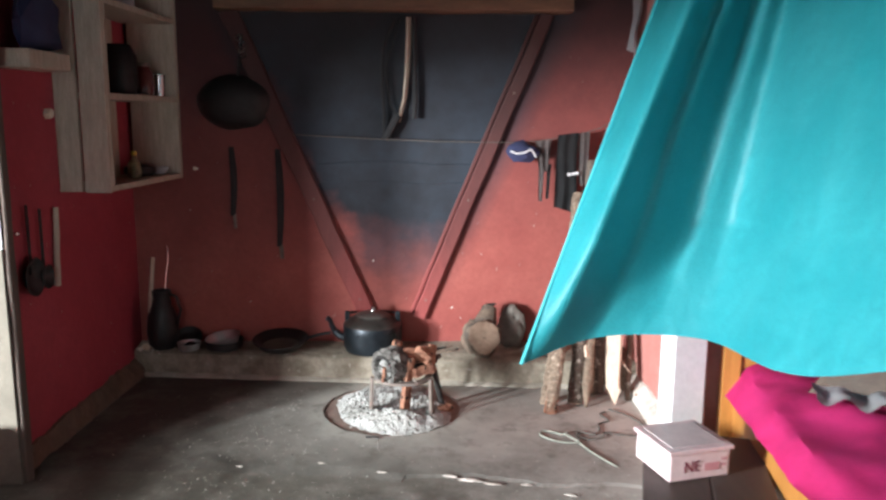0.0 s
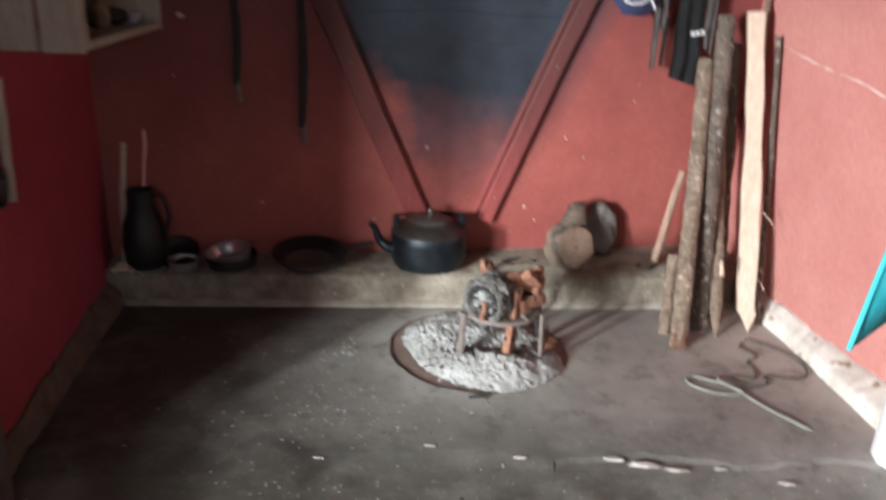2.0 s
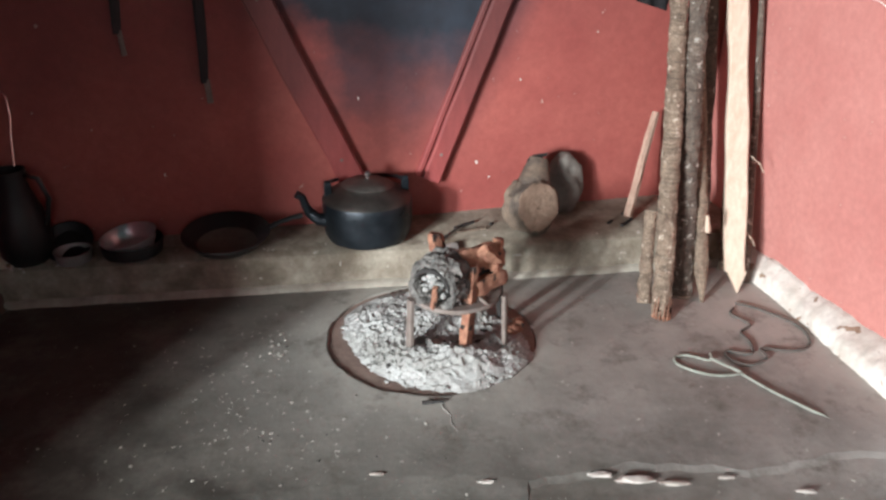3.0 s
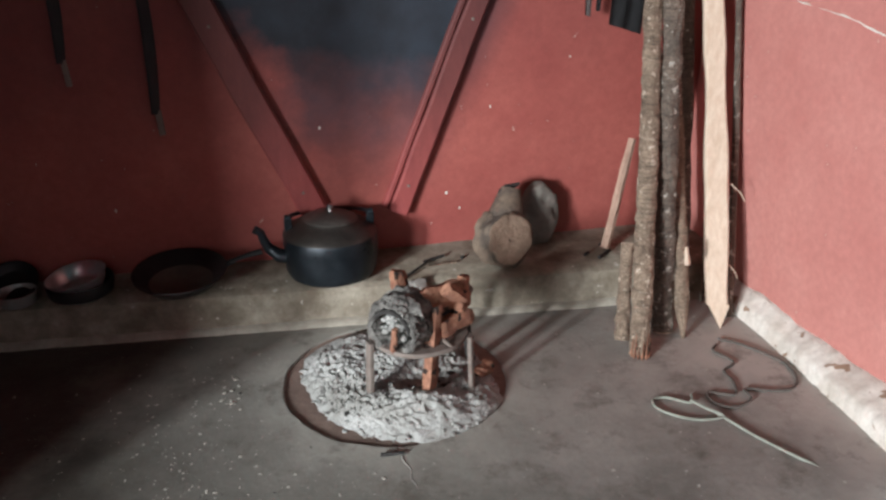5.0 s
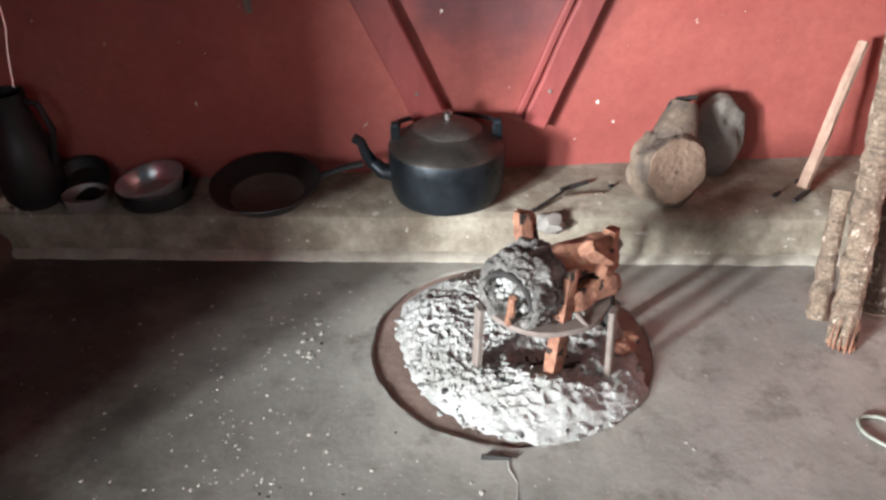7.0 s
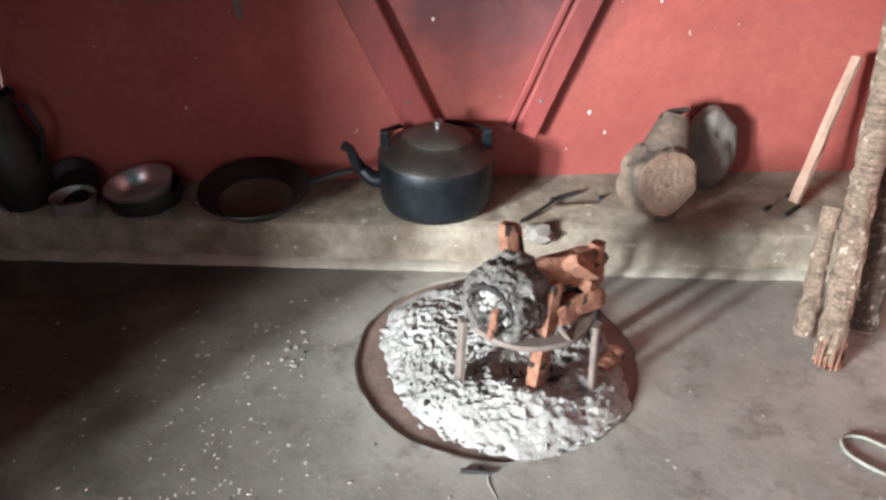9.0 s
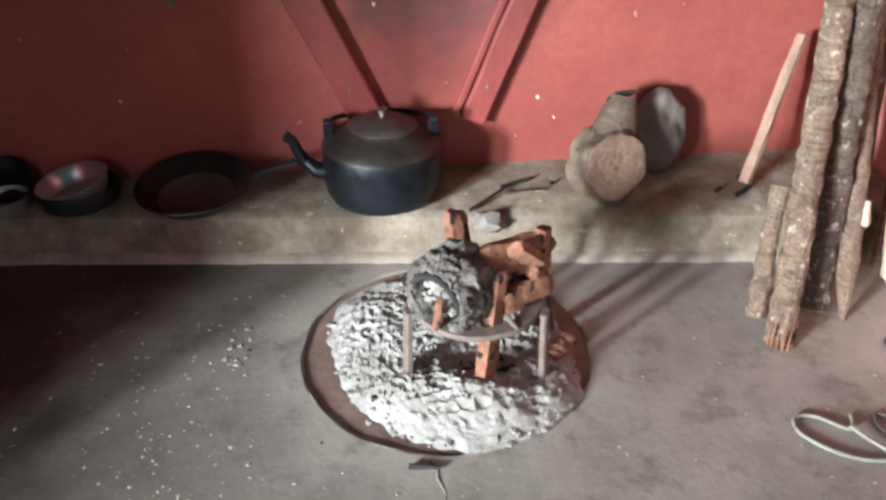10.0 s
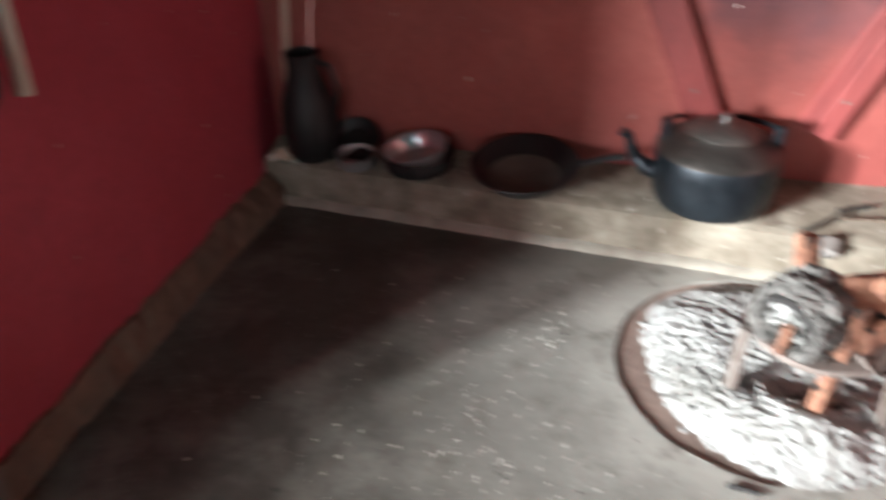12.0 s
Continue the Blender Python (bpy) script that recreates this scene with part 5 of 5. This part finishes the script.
def build_back_wall_things():
    # wok hung bottom outwards
    w = holder("hanging_pan", (-1.185, BACK, 1.75), "black round pan hanging bottom outwards on the sooty wall", "pan")
    bm = bmesh.new()
    add_lathe(bm, [(0.2, 0.0), (0.205, 0.01), (0.18, 0.05), (0.13, 0.085), (0.06, 0.1), (0, 0.102)], pose(-1.185, BACK - 0.012, 1.585, 90, 0, 0) @ Matrix.Diagonal((1.05, 0.76, 1, 1)), 36, 0.05)
    part("bowl", bm, m_soot, w, smooth=True)
    bm = bmesh.new()
    add_tube(bm, [(-1.16, BACK - 0.03, 1.725), (-1.145, BACK - 0.055, 1.8), (-1.13, BACK - 0.05, 1.96)], 0.01, 8)
    part("handle", bm, m_soot, w)
    for x, z in ((-1.143, 1.936), (-1.125, 1.9), (-1.13, 1.872), (-1.121, 1.844)):
        bm = bmesh.new()
        add_lathe(bm, [(0.012, -0.004), (0.02, -0.004), (0.02, 0.004), (0.012, 0.004), (0.012, -0.004)], pose(x, BACK - 0.062, z, 70, int(z * 900) % 60 - 30, 0), 16)
        part("ring", bm, m_steel, w, "small shiny metal ring")
    # knives in their sheaths
    for x, z0, z1, wide in ((-1.222, 0.93, 1.33, 0.045), (-0.955, 0.75, 1.32, 0.05)):
        k = holder("machete", (x, BACK, z1), "machete in a dark sheath hanging on the red wall", "machete", "machetes on the wall")
        bm = bmesh.new()
        n = 12
        add_tube(bm, [(x + 0.012 * math.sin(3 * i / n), BACK - 0.014, z0 + (z1 - z0) * i / n) for i in range(n + 1)], [wide * (0.22 + 0.3 * math.sin(math.pi * min(1, 0.12 + i / n * 0.75)) ** 0.7) for i in range(n + 1)], 8, True, 0.06, 0.4)
        part("sheath", bm, m_black, k)
        bm = bmesh.new()
        plank(bm, (x + 0.012, BACK - 0.006, z0 - 0.075), (x + 0.006, BACK - 0.006, z0 + 0.01), wide * 0.4, 0.01, wob=0.002, steps=4)
        part("blade_tip", bm, m_rust, k, "dull metal tip")
    # tools hung between the braces
    t = holder("hanging_tool", (-0.24, BACK, 2.05), "curved wooden tool hanging from the beam by dark cords", "tool")
    bm = bmesh.new()
    add_tube(bm, [(-0.19, BACK - 0.03, 2.06), (-0.2, BACK - 0.03, 1.8), (-0.215, BACK - 0.03, 1.62), (-0.25, BACK - 0.03, 1.48)], [0.022, 0.02, 0.016, 0.009], 8, flat=0.6)
    part("blade", bm, m_shelf, t, "pale worn wooden blade", smooth=True)
    for pts, r in ((((-0.27, 2.06), (-0.34, 1.9), (-0.345, 1.7), (-0.335, 1.55), (-0.335, 1.385)), 0.009), (((-0.24, 2.06), (-0.325, 1.78), (-0.3, 1.58), (-0.25, 1.5)), 0.006), (((-0.255, 1.52), (-0.29, 1.45), (-0.33, 1.38)), 0.022), (((-0.165, 2.06), (-0.16, 1.8), (-0.155, 1.62), (-0.16, 1.5)), 0.014)):
        bm = bmesh.new()
        add_tube(bm, [(x, BACK - 0.028 - r, z) for x, z in pts], r, 8)
        part("cord", bm, m_black, t, smooth=True)
    bm = bmesh.new()
    add_rock(bm, (-1.435, BACK - 0.006, 1.205), 0.012, 1, 5)
    thing("nail", bm, m_split, "small pale nail head in the red wall", "nail")


# ---- bench, box, bed, board ----
def build_right_side():
    m = pose(0.83, 2.55, 0, 0, 0, -16)
    b = holder("bench", (0.83, 2.55, 0), "low dark wooden bench in front of the bed", "bench")
    def bpart(name, mt, m, ob, *d, bevel=0.004, label=""):
        bm = bmesh.new()
        add_box(bm, *d, bevel)
        bm.transform(m)
        return part(name, bm, mt, ob, label)
    bpart("seat", m_bench, m, b, -0.2, 0.015, -0.95, 0.42, 0.29, 0.328)
    bpart("seat", m_bench, m, b, 0.019, 0.215, -0.95, 0.42, 0.29, 0.33)
    for sx in (-0.18, 0.15):
        for sy in (-0.9, 0.34):
            bpart("leg", m_bench, m, b, sx, sx + 0.05, sy, sy + 0.05, -0.0055, 0.289)
    bpart("apron", m_bench, m, b, -0.17, -0.15, -0.85, 0.34, 0.22, 0.289)
    m = pose(0.79, 2.68, 0.331, 0, 0, 15) @ Matrix.Diagonal((0.85, 0.85, 0.9, 1))
    x = holder("plastic_box", (0.79, 2.68, 0.331), "pale pink lidded plastic box with red print", "box")
    bpart("body", m_box, m, x, -0.135, 0.135, -0.125, 0.125, 0.0, 0.105, bevel=0.008)
    lid = bpart("lid", m_box, m, x, -0.145, 0.145, -0.135, 0.135, 0.1055, 0.122, bevel=0.005)
    bpart("lid_panel", m_lid, m, lid, -0.115, 0.115, -0.105, 0.105, 0.1225, 0.1255, bevel=0.001, label="greyish inset top")
    data = bpy.data.curves.new("lettering", "FONT")
    data.body, data.size, data.extrude = "NE", 0.062, 0.0006
    ob = bpy.data.objects.new("lettering", data)
    scene.collection.objects.link(ob)
    bpy.context.view_layer.update()
    me = bpy.data.meshes.new_from_object(ob)
    bpy.data.objects.remove(ob)
    me.transform(m @ pose(-0.075, -0.1265, 0.032, 90, 0, 0))
    me.materials.append(m_print)
    tx = new("lettering", me)
    tx.parent = x
    bpy.context.view_layer.update()
    tx.matrix_parent_inverse = x.matrix_world.inverted()
    for d in ((0.02, 0.085, -0.1275, -0.1262, 0.03, 0.06), (0.095, 0.12, -0.1275, -0.1262, 0.065, 0.075), (0.095, 0.12, -0.1275, -0.1262, 0.045, 0.052)):
        bpart("print", m_pale_red, m, x, *d, bevel=0, label="faded red printed mark")
    # bed
    mb = pose(1.17, 3.2, 0, 0, 0, -9)
    bed = holder("bed", (1.4, 2.3, 0), "varnished wooden bed with a pink blanket behind the teal sheet", "bed")
    bpart("side_board", m_orange, mb, bed, 0.0, 0.03, -1.95, -0.02, 0.16, 0.43)
    bpart("headboard", m_orange, mb, bed, -0.035, 0.95, -0.02, 0.015, 0.12, 0.78)
    bpart("post", m_orange, mb, bed, -0.05, 0.02, -0.035, 0.03, -0.0055, 0.84)
    bpart("post", m_orange, mb, bed, -0.03, 0.03, -1.98, -1.92, -0.0055, 0.5)
    bm = bmesh.new()
    rows = []
    for j in range(61):
        y = -1.9 + 1.87 * j / 60
        row = []
        for i in range(41):
            x0 = -0.035 + 0.93 * i / 40
            z = 0.5 + 0.05 * (1 - math.exp(-max(0, x0) * 9)) + 0.035 * noise.noise(Vector((x0 * 4, y * 3, 0))) + 0.014 * noise.noise(Vector((x0 * 11, y * 12, 3)))
            drop = max(0.0, 0.03 - x0) / 0.065
            hem = 0.39 - 0.07 * y + 0.03 * noise.noise(Vector((y * 4, 0, 2)))
            z = z * (1 - drop) + hem * drop
            row.append(bm.verts.new(mb @ Vector((x0 - 0.01 * noise.noise(Vector((y * 9, z * 9, 0))), y, z))))
        rows.append(row)
    for a, c in zip(rows, rows[1:]):
        for i in range(40):
            bm.faces.new((a[i], a[i + 1], c[i + 1], c[i]))
    bmesh.ops.solidify(bm, geom=bm.faces[:], thickness=0.012)
    part("blanket", bm, m_pink, bed, "crumpled bright pink blanket", smooth=True)
    bpart("mattress", m_cream, mb, bed, 0.032, 0.9, -1.9, -0.03, 0.2, 0.46, bevel=0.03)
    # things lying on the bed
    bm = bmesh.new()
    add_rock(bm, (0, 0, 0), 1, 1, 9)
    for v in bm.verts:
        v.co = mb @ Vector((0.5 + v.co.x * 0.28, -0.35 + v.co.y * 0.22, 0.6 + v.co.z * 0.11 + 0.02 * noise.noise(v.co * 5)))
    thing("jumper", bm, m_brownish, "crumpled grey-brown jumper on the pink blanket", "jumper", smooth=True)
    sheet("white_cloth", "crumpled white cloth lying on the pink blanket", "cloth", m_lime, [mb @ Vector(p) for p in ((0.16, -0.42, 0.6), (0.5, -0.58, 0.62), (0.14, -0.55, 0.585), (0.46, -0.7, 0.6))], 22, 12, 0.02, 3, 3, 0.006)
    # white board against the lit wall, curved at one edge
    bm = bmesh.new()
    prof = [(1.045, 3.3), (1.0, 3.31), (0.925, 3.28), (0.875, 3.23), (0.855, 3.17), (0.865, 3.13), (0.895, 3.11), (1.03, 3.14)]
    a = [bm.verts.new((x, y, 0.0)) for x, y in prof]
    c = [bm.verts.new((x, y, 0.95)) for x, y in prof]
    for i in range(len(prof)):
        j = (i + 1) % len(prof)
        bm.faces.new((a[i], a[j], c[j], c[i]))
    bm.faces.new(a[::-1])
    bm.faces.new(c)
    thing("white_board", bm, m_white, "tall white-painted board standing beside the bed", "board", smooth=True)


# ---- ropes and litter on the floor ----
def spline(pts, n=8):
    out = []
    ps = [Vector(p) for p in pts]
    for i in range(len(ps) - 1):
        p0, p1, p2, p3 = ps[max(i - 1, 0)], ps[i], ps[i + 1], ps[min(i + 2, len(ps) - 1)]
        for k in range(n):
            t = k / n
            out.append(0.5 * ((2 * p1) + (p2 - p0) * t + (2 * p0 - 5 * p1 + 4 * p2 - p3) * t * t + (3 * p1 - p0 - 3 * p2 + p3) * t ** 3))
    return out + [ps[-1]]


def build_ropes():
    bm = bmesh.new()
    pts = [(0.6, 3.73, 0.006), (0.575, 3.69, 0.008), (0.52, 3.735, 0.006), (0.475, 3.735, 0.006), (0.465, 3.69, 0.006), (0.51, 3.635, 0.006), (0.57, 3.605, 0.006), (0.63, 3.6, 0.012), (0.6, 3.645, 0.014), (0.575, 3.69, 0.016), (0.6, 3.66, 0.014), (0.635, 3.59, 0.007), (0.67, 3.5, 0.006), (0.72, 3.4, 0.006), (0.755, 3.36, -0.002), (0.8, 3.27, -0.014)]
    add_tube(bm, spline(pts), 0.0042, 7)
    thing("rope", bm, m_rope, "pale green cord lying in a loop on the cement floor", "rope", smooth=True)
    bm = bmesh.new()
    pts = [(0.845, 3.99, 0.005), (0.81, 3.95, 0.006), (0.835, 3.87, 0.005), (0.775, 3.83, 0.005), (0.765, 3.76, 0.006), (0.73, 3.7, 0.006), (0.66, 3.73, 0.006), (0.645, 3.68, 0.006), (0.69, 3.64, 0.006), (0.76, 3.66, 0.01), (0.78, 3.72, 0.006), (0.86, 3.69, 0.006), (0.93, 3.69, 0.006), (0.98, 3.75, 0.006), (0.99, 3.84, 0.006), (0.93, 3.96, 0.006), (0.87, 4.02, 0.006)]
    add_tube(bm, spline(pts), 0.004, 7)
    thing("rope", bm, m_rope_grey, "dirty grey cord lying in a heap on the cement floor", "rope", smooth=True)
    # sticks and charcoal on the ledge
    chunk("twig", (-0.165, 4.45, 0.156), (-0.02, 4.6, 0.161), 0.006, 0.004, m_coal, "charred twig lying on the ledge beside the kettle", 0.8, 0.2, 6, 7, 0.01, category="twig", group="twigs on the ledge")
    chunk("twig", (-0.06, 4.57, 0.16), (0.03, 4.61, 0.163), 0.007, 0.006, m_coal, "short charred twig on the ledge", 0.8, 0.25, 5, 7, category="twig", group="twigs on the ledge")
    chunk("twig", (-0.06, 4.535, 0.158), (0.06, 4.54, 0.16), 0.004, 0.003, m_bark, "thin brown twig on the ledge", 0.8, 0.2, 5, 6, category="twig", group="twigs on the ledge")
    for i, (x, y, l) in enumerate(((0.56, 4.49, 0.03), (0.605, 4.455, 0.045), (0.645, 4.49, 0.035), (0.66, 4.57, 0.025), (0.695, 4.59, 0.03), (0.09, 4.58, 0.014))):
        chunk("charcoal_stick", (x, y, LEDGE + 0.01), (x + l * 0.9, y + l * 0.75, LEDGE + 0.011), 0.007, 0.006, m_coal, "small stick of charcoal on the ledge", 0.8, 0.2, 4, 6, category="charcoal", group="charcoal on the ledge")
    # crumbs of ash and plaster
    rng = random.Random(12)
    for name, mt, count, label in (("floor_crumbs", m_crumb, 620, "pale crumbs of ash and plaster on the floor"), ("floor_grit", m_coal, 30, "dark grit and charcoal dust on the floor")):
        bm = bmesh.new()
        for i in range(count):
            if rng.random() < 0.55:
                x, y = rng.gauss(-0.85, 0.2), rng.gauss(3.7, 0.32)
            else:
                x, y = rng.uniform(-1.5, 0.95), rng.uniform(2.2, 4.3)
            if (x - HEARTH[0]) ** 2 + (y - HEARTH[1]) ** 2 < 0.165 or y > plinth_y(x) - 0.03 or x < LEFT + 0.08:
                continue
            z = 0.0 if y > edge_y(x) + 0.01 else -0.0055
            size = rng.uniform(0.0012, 0.0045) * (1.5 if rng.random() < 0.1 else 1)
            res = bmesh.ops.create_icosphere(bm, subdivisions=1, radius=1.0)
            sq = (rng.uniform(0.6, 1.6), rng.uniform(0.6, 1.6), rng.uniform(0.2, 0.4))
            for v in res["verts"]:
                v.co = Vector((v.co.x * sq[0] * size + x, v.co.y * sq[1] * size + y, v.co.z * sq[2] * size + z))
        thing(name, bm, mt, label, "crumbs", "stuff")
    # the little group of ash flakes beside the pit
    bm = bmesh.new()
    for i in range(9):
        x, y = rng.gauss(-0.78, 0.035), rng.gauss(4.1, 0.045)
        add_rock(bm, (x, y, 0.001), rng.uniform(0.004, 0.009), 0.2, i)
    thing("ash_flakes", bm, m_crumb, "small scatter of ash flakes beside the fire pit", "ash", "stuff")
    # crack that runs out from the pit
    bm = bmesh.new()
    add_tube(bm, [(-0.335, 3.69, 0.0), (-0.318, 3.665, 0.0), (-0.32, 3.64, 0.0), (-0.305, 3.6, 0.0), (-0.312, 3.56, 0.0), (-0.3, 3.52, 0.0)], [0.004, 0.0015, 0.0025, 0.0012, 0.002, 0.0008], 6, rough=0.5, flat=0.5)
    thing("floor_crack", bm, m_rim, "pale plaster-filled crack in the cement floor", "crack", "structure")
    chunk("twig", (-0.375, 3.672, 0.006), (-0.31, 3.662, 0.006), 0.006, 0.004, m_coal, "short charred twig lying on the rim of the pit", 0.7, 0.3, 5, 6, category="twig")
    for x, z, r in ((0.066, 0.376, 0.0055), (0.238, 0.705, 0.0045), (-0.405, 0.663, 0.0045), (-1.14, 0.41, 0.005), (0.12, 0.31, 0.004), (-1.42, 1.2, 0.005)):
        bm = bmesh.new()
        add_rock(bm, (0, 0, 0), r, 1.0, int(z * 90))
        bm.transform(pose(x, BACK - 0.001, z) @ Matrix.Diagonal((0.8, 0.25, 1.2, 1)))
        thing("paint_chip", bm, m_pale, "small pale chip in the red wall paint", "chip", "structure")
    for pts in (((4.52, 1.165), (4.3, 1.125), (4.15, 1.104), (3.97, 1.085), (3.81, 1.053), (3.6, 1.03), (3.42, 0.99)),):
        bm = bmesh.new()
        line = spline([(RIGHT + 0.001, y, z) for y, z in pts], 10)
        add_tube(bm, [p + Vector((0, 0, 0.004 * noise.noise(p * 30))) for p in line], [0.0022 + 0.0026 * noise.noise(p * 22) for p in line], 6)
        thing("trim_crack", bm, m_pale, "pale ragged crack in the plaster of the lit wall", "crack", "structure")
    # flat chips of plaster along the worn edge
    for i, (x, y, l) in enumerate(((0.02, 3.27, 0.05), (0.1, 3.235, 0.07), (0.19, 3.2, 0.05), (0.33, 3.19, 0.03), (-0.28, 3.31, 0.03), (-0.55, 3.4, 0.028), (0.5, 3.1, 0.035), (-0.9, 3.37, 0.022))):
        bm = bmesh.new()
        add_rock(bm, (0, 0, 0), l * 0.5, 0.16, i)
        bm.transform(pose(x, y, 0.002, 0, 0, -12 + 25 * noise.noise(Vector((i, 0, 0)))) @ Matrix.Diagonal((1.5, 0.45, 0.8, 1)))
        thing("plaster_chip", bm, m_pale, "flat pale chip of plaster on the worn floor", "chip", group="plaster chips", smooth=True)


m_plastic = material("black_plastic_bag", (0.02, 0.021, 0.024), (0.05, 0.052, 0.058), 0.32, fine=30, coarse=18, bump=0.6, depth=0.012)
m_post = material("weathered_post", (0.13, 0.1, 0.08), (0.08, 0.06, 0.05), 0.85, fine=50, coarse=8, stretch=(6, 6, 0.6), bump=0.6)
m_label = material("bottle_with_label", (0.5, 0.42, 0.25), (0.1, 0.06, 0.03), 0.4, fine=20, coarse=22, bump=0.05)
m_yellow = material("yellow_cap", (0.7, 0.5, 0.06), (0.6, 0.4, 0.05), 0.4, fine=20, coarse=8, bump=0.05)
m_jar = material("reddish_jar", (0.16, 0.05, 0.04), (0.1, 0.03, 0.03), 0.2, fine=20, coarse=8, bump=0.05)
m_lid = material("greyish_lid", (0.66, 0.57, 0.57), (0.54, 0.46, 0.47), 0.4, fine=30, coarse=12, bump=0.05)
m_print = material("dark_red_print", (0.2, 0.03, 0.06), (0.16, 0.02, 0.05), 0.5, fine=20, coarse=8, bump=0.0)
m_pale_red = material("faded_red_print", (0.6, 0.3, 0.32), (0.5, 0.22, 0.26), 0.5, fine=40, coarse=12, bump=0.0)
m_brownish = material("grey_brown_cloth", (0.22, 0.17, 0.13), (0.13, 0.1, 0.085), 0.9, fine=120, coarse=7, bump=0.6)

build_braces()
build_kettle(-0.402, 4.592, LEDGE + 0.003)
build_ledge_dishes()
build_stub()
build_fire()
build_grate()
build_burning_wood()
build_firewood()
build_washing()
build_tarp()
build_shelf()
build_left_wall_things()
build_back_wall_things()
build_right_side()
build_ropes()
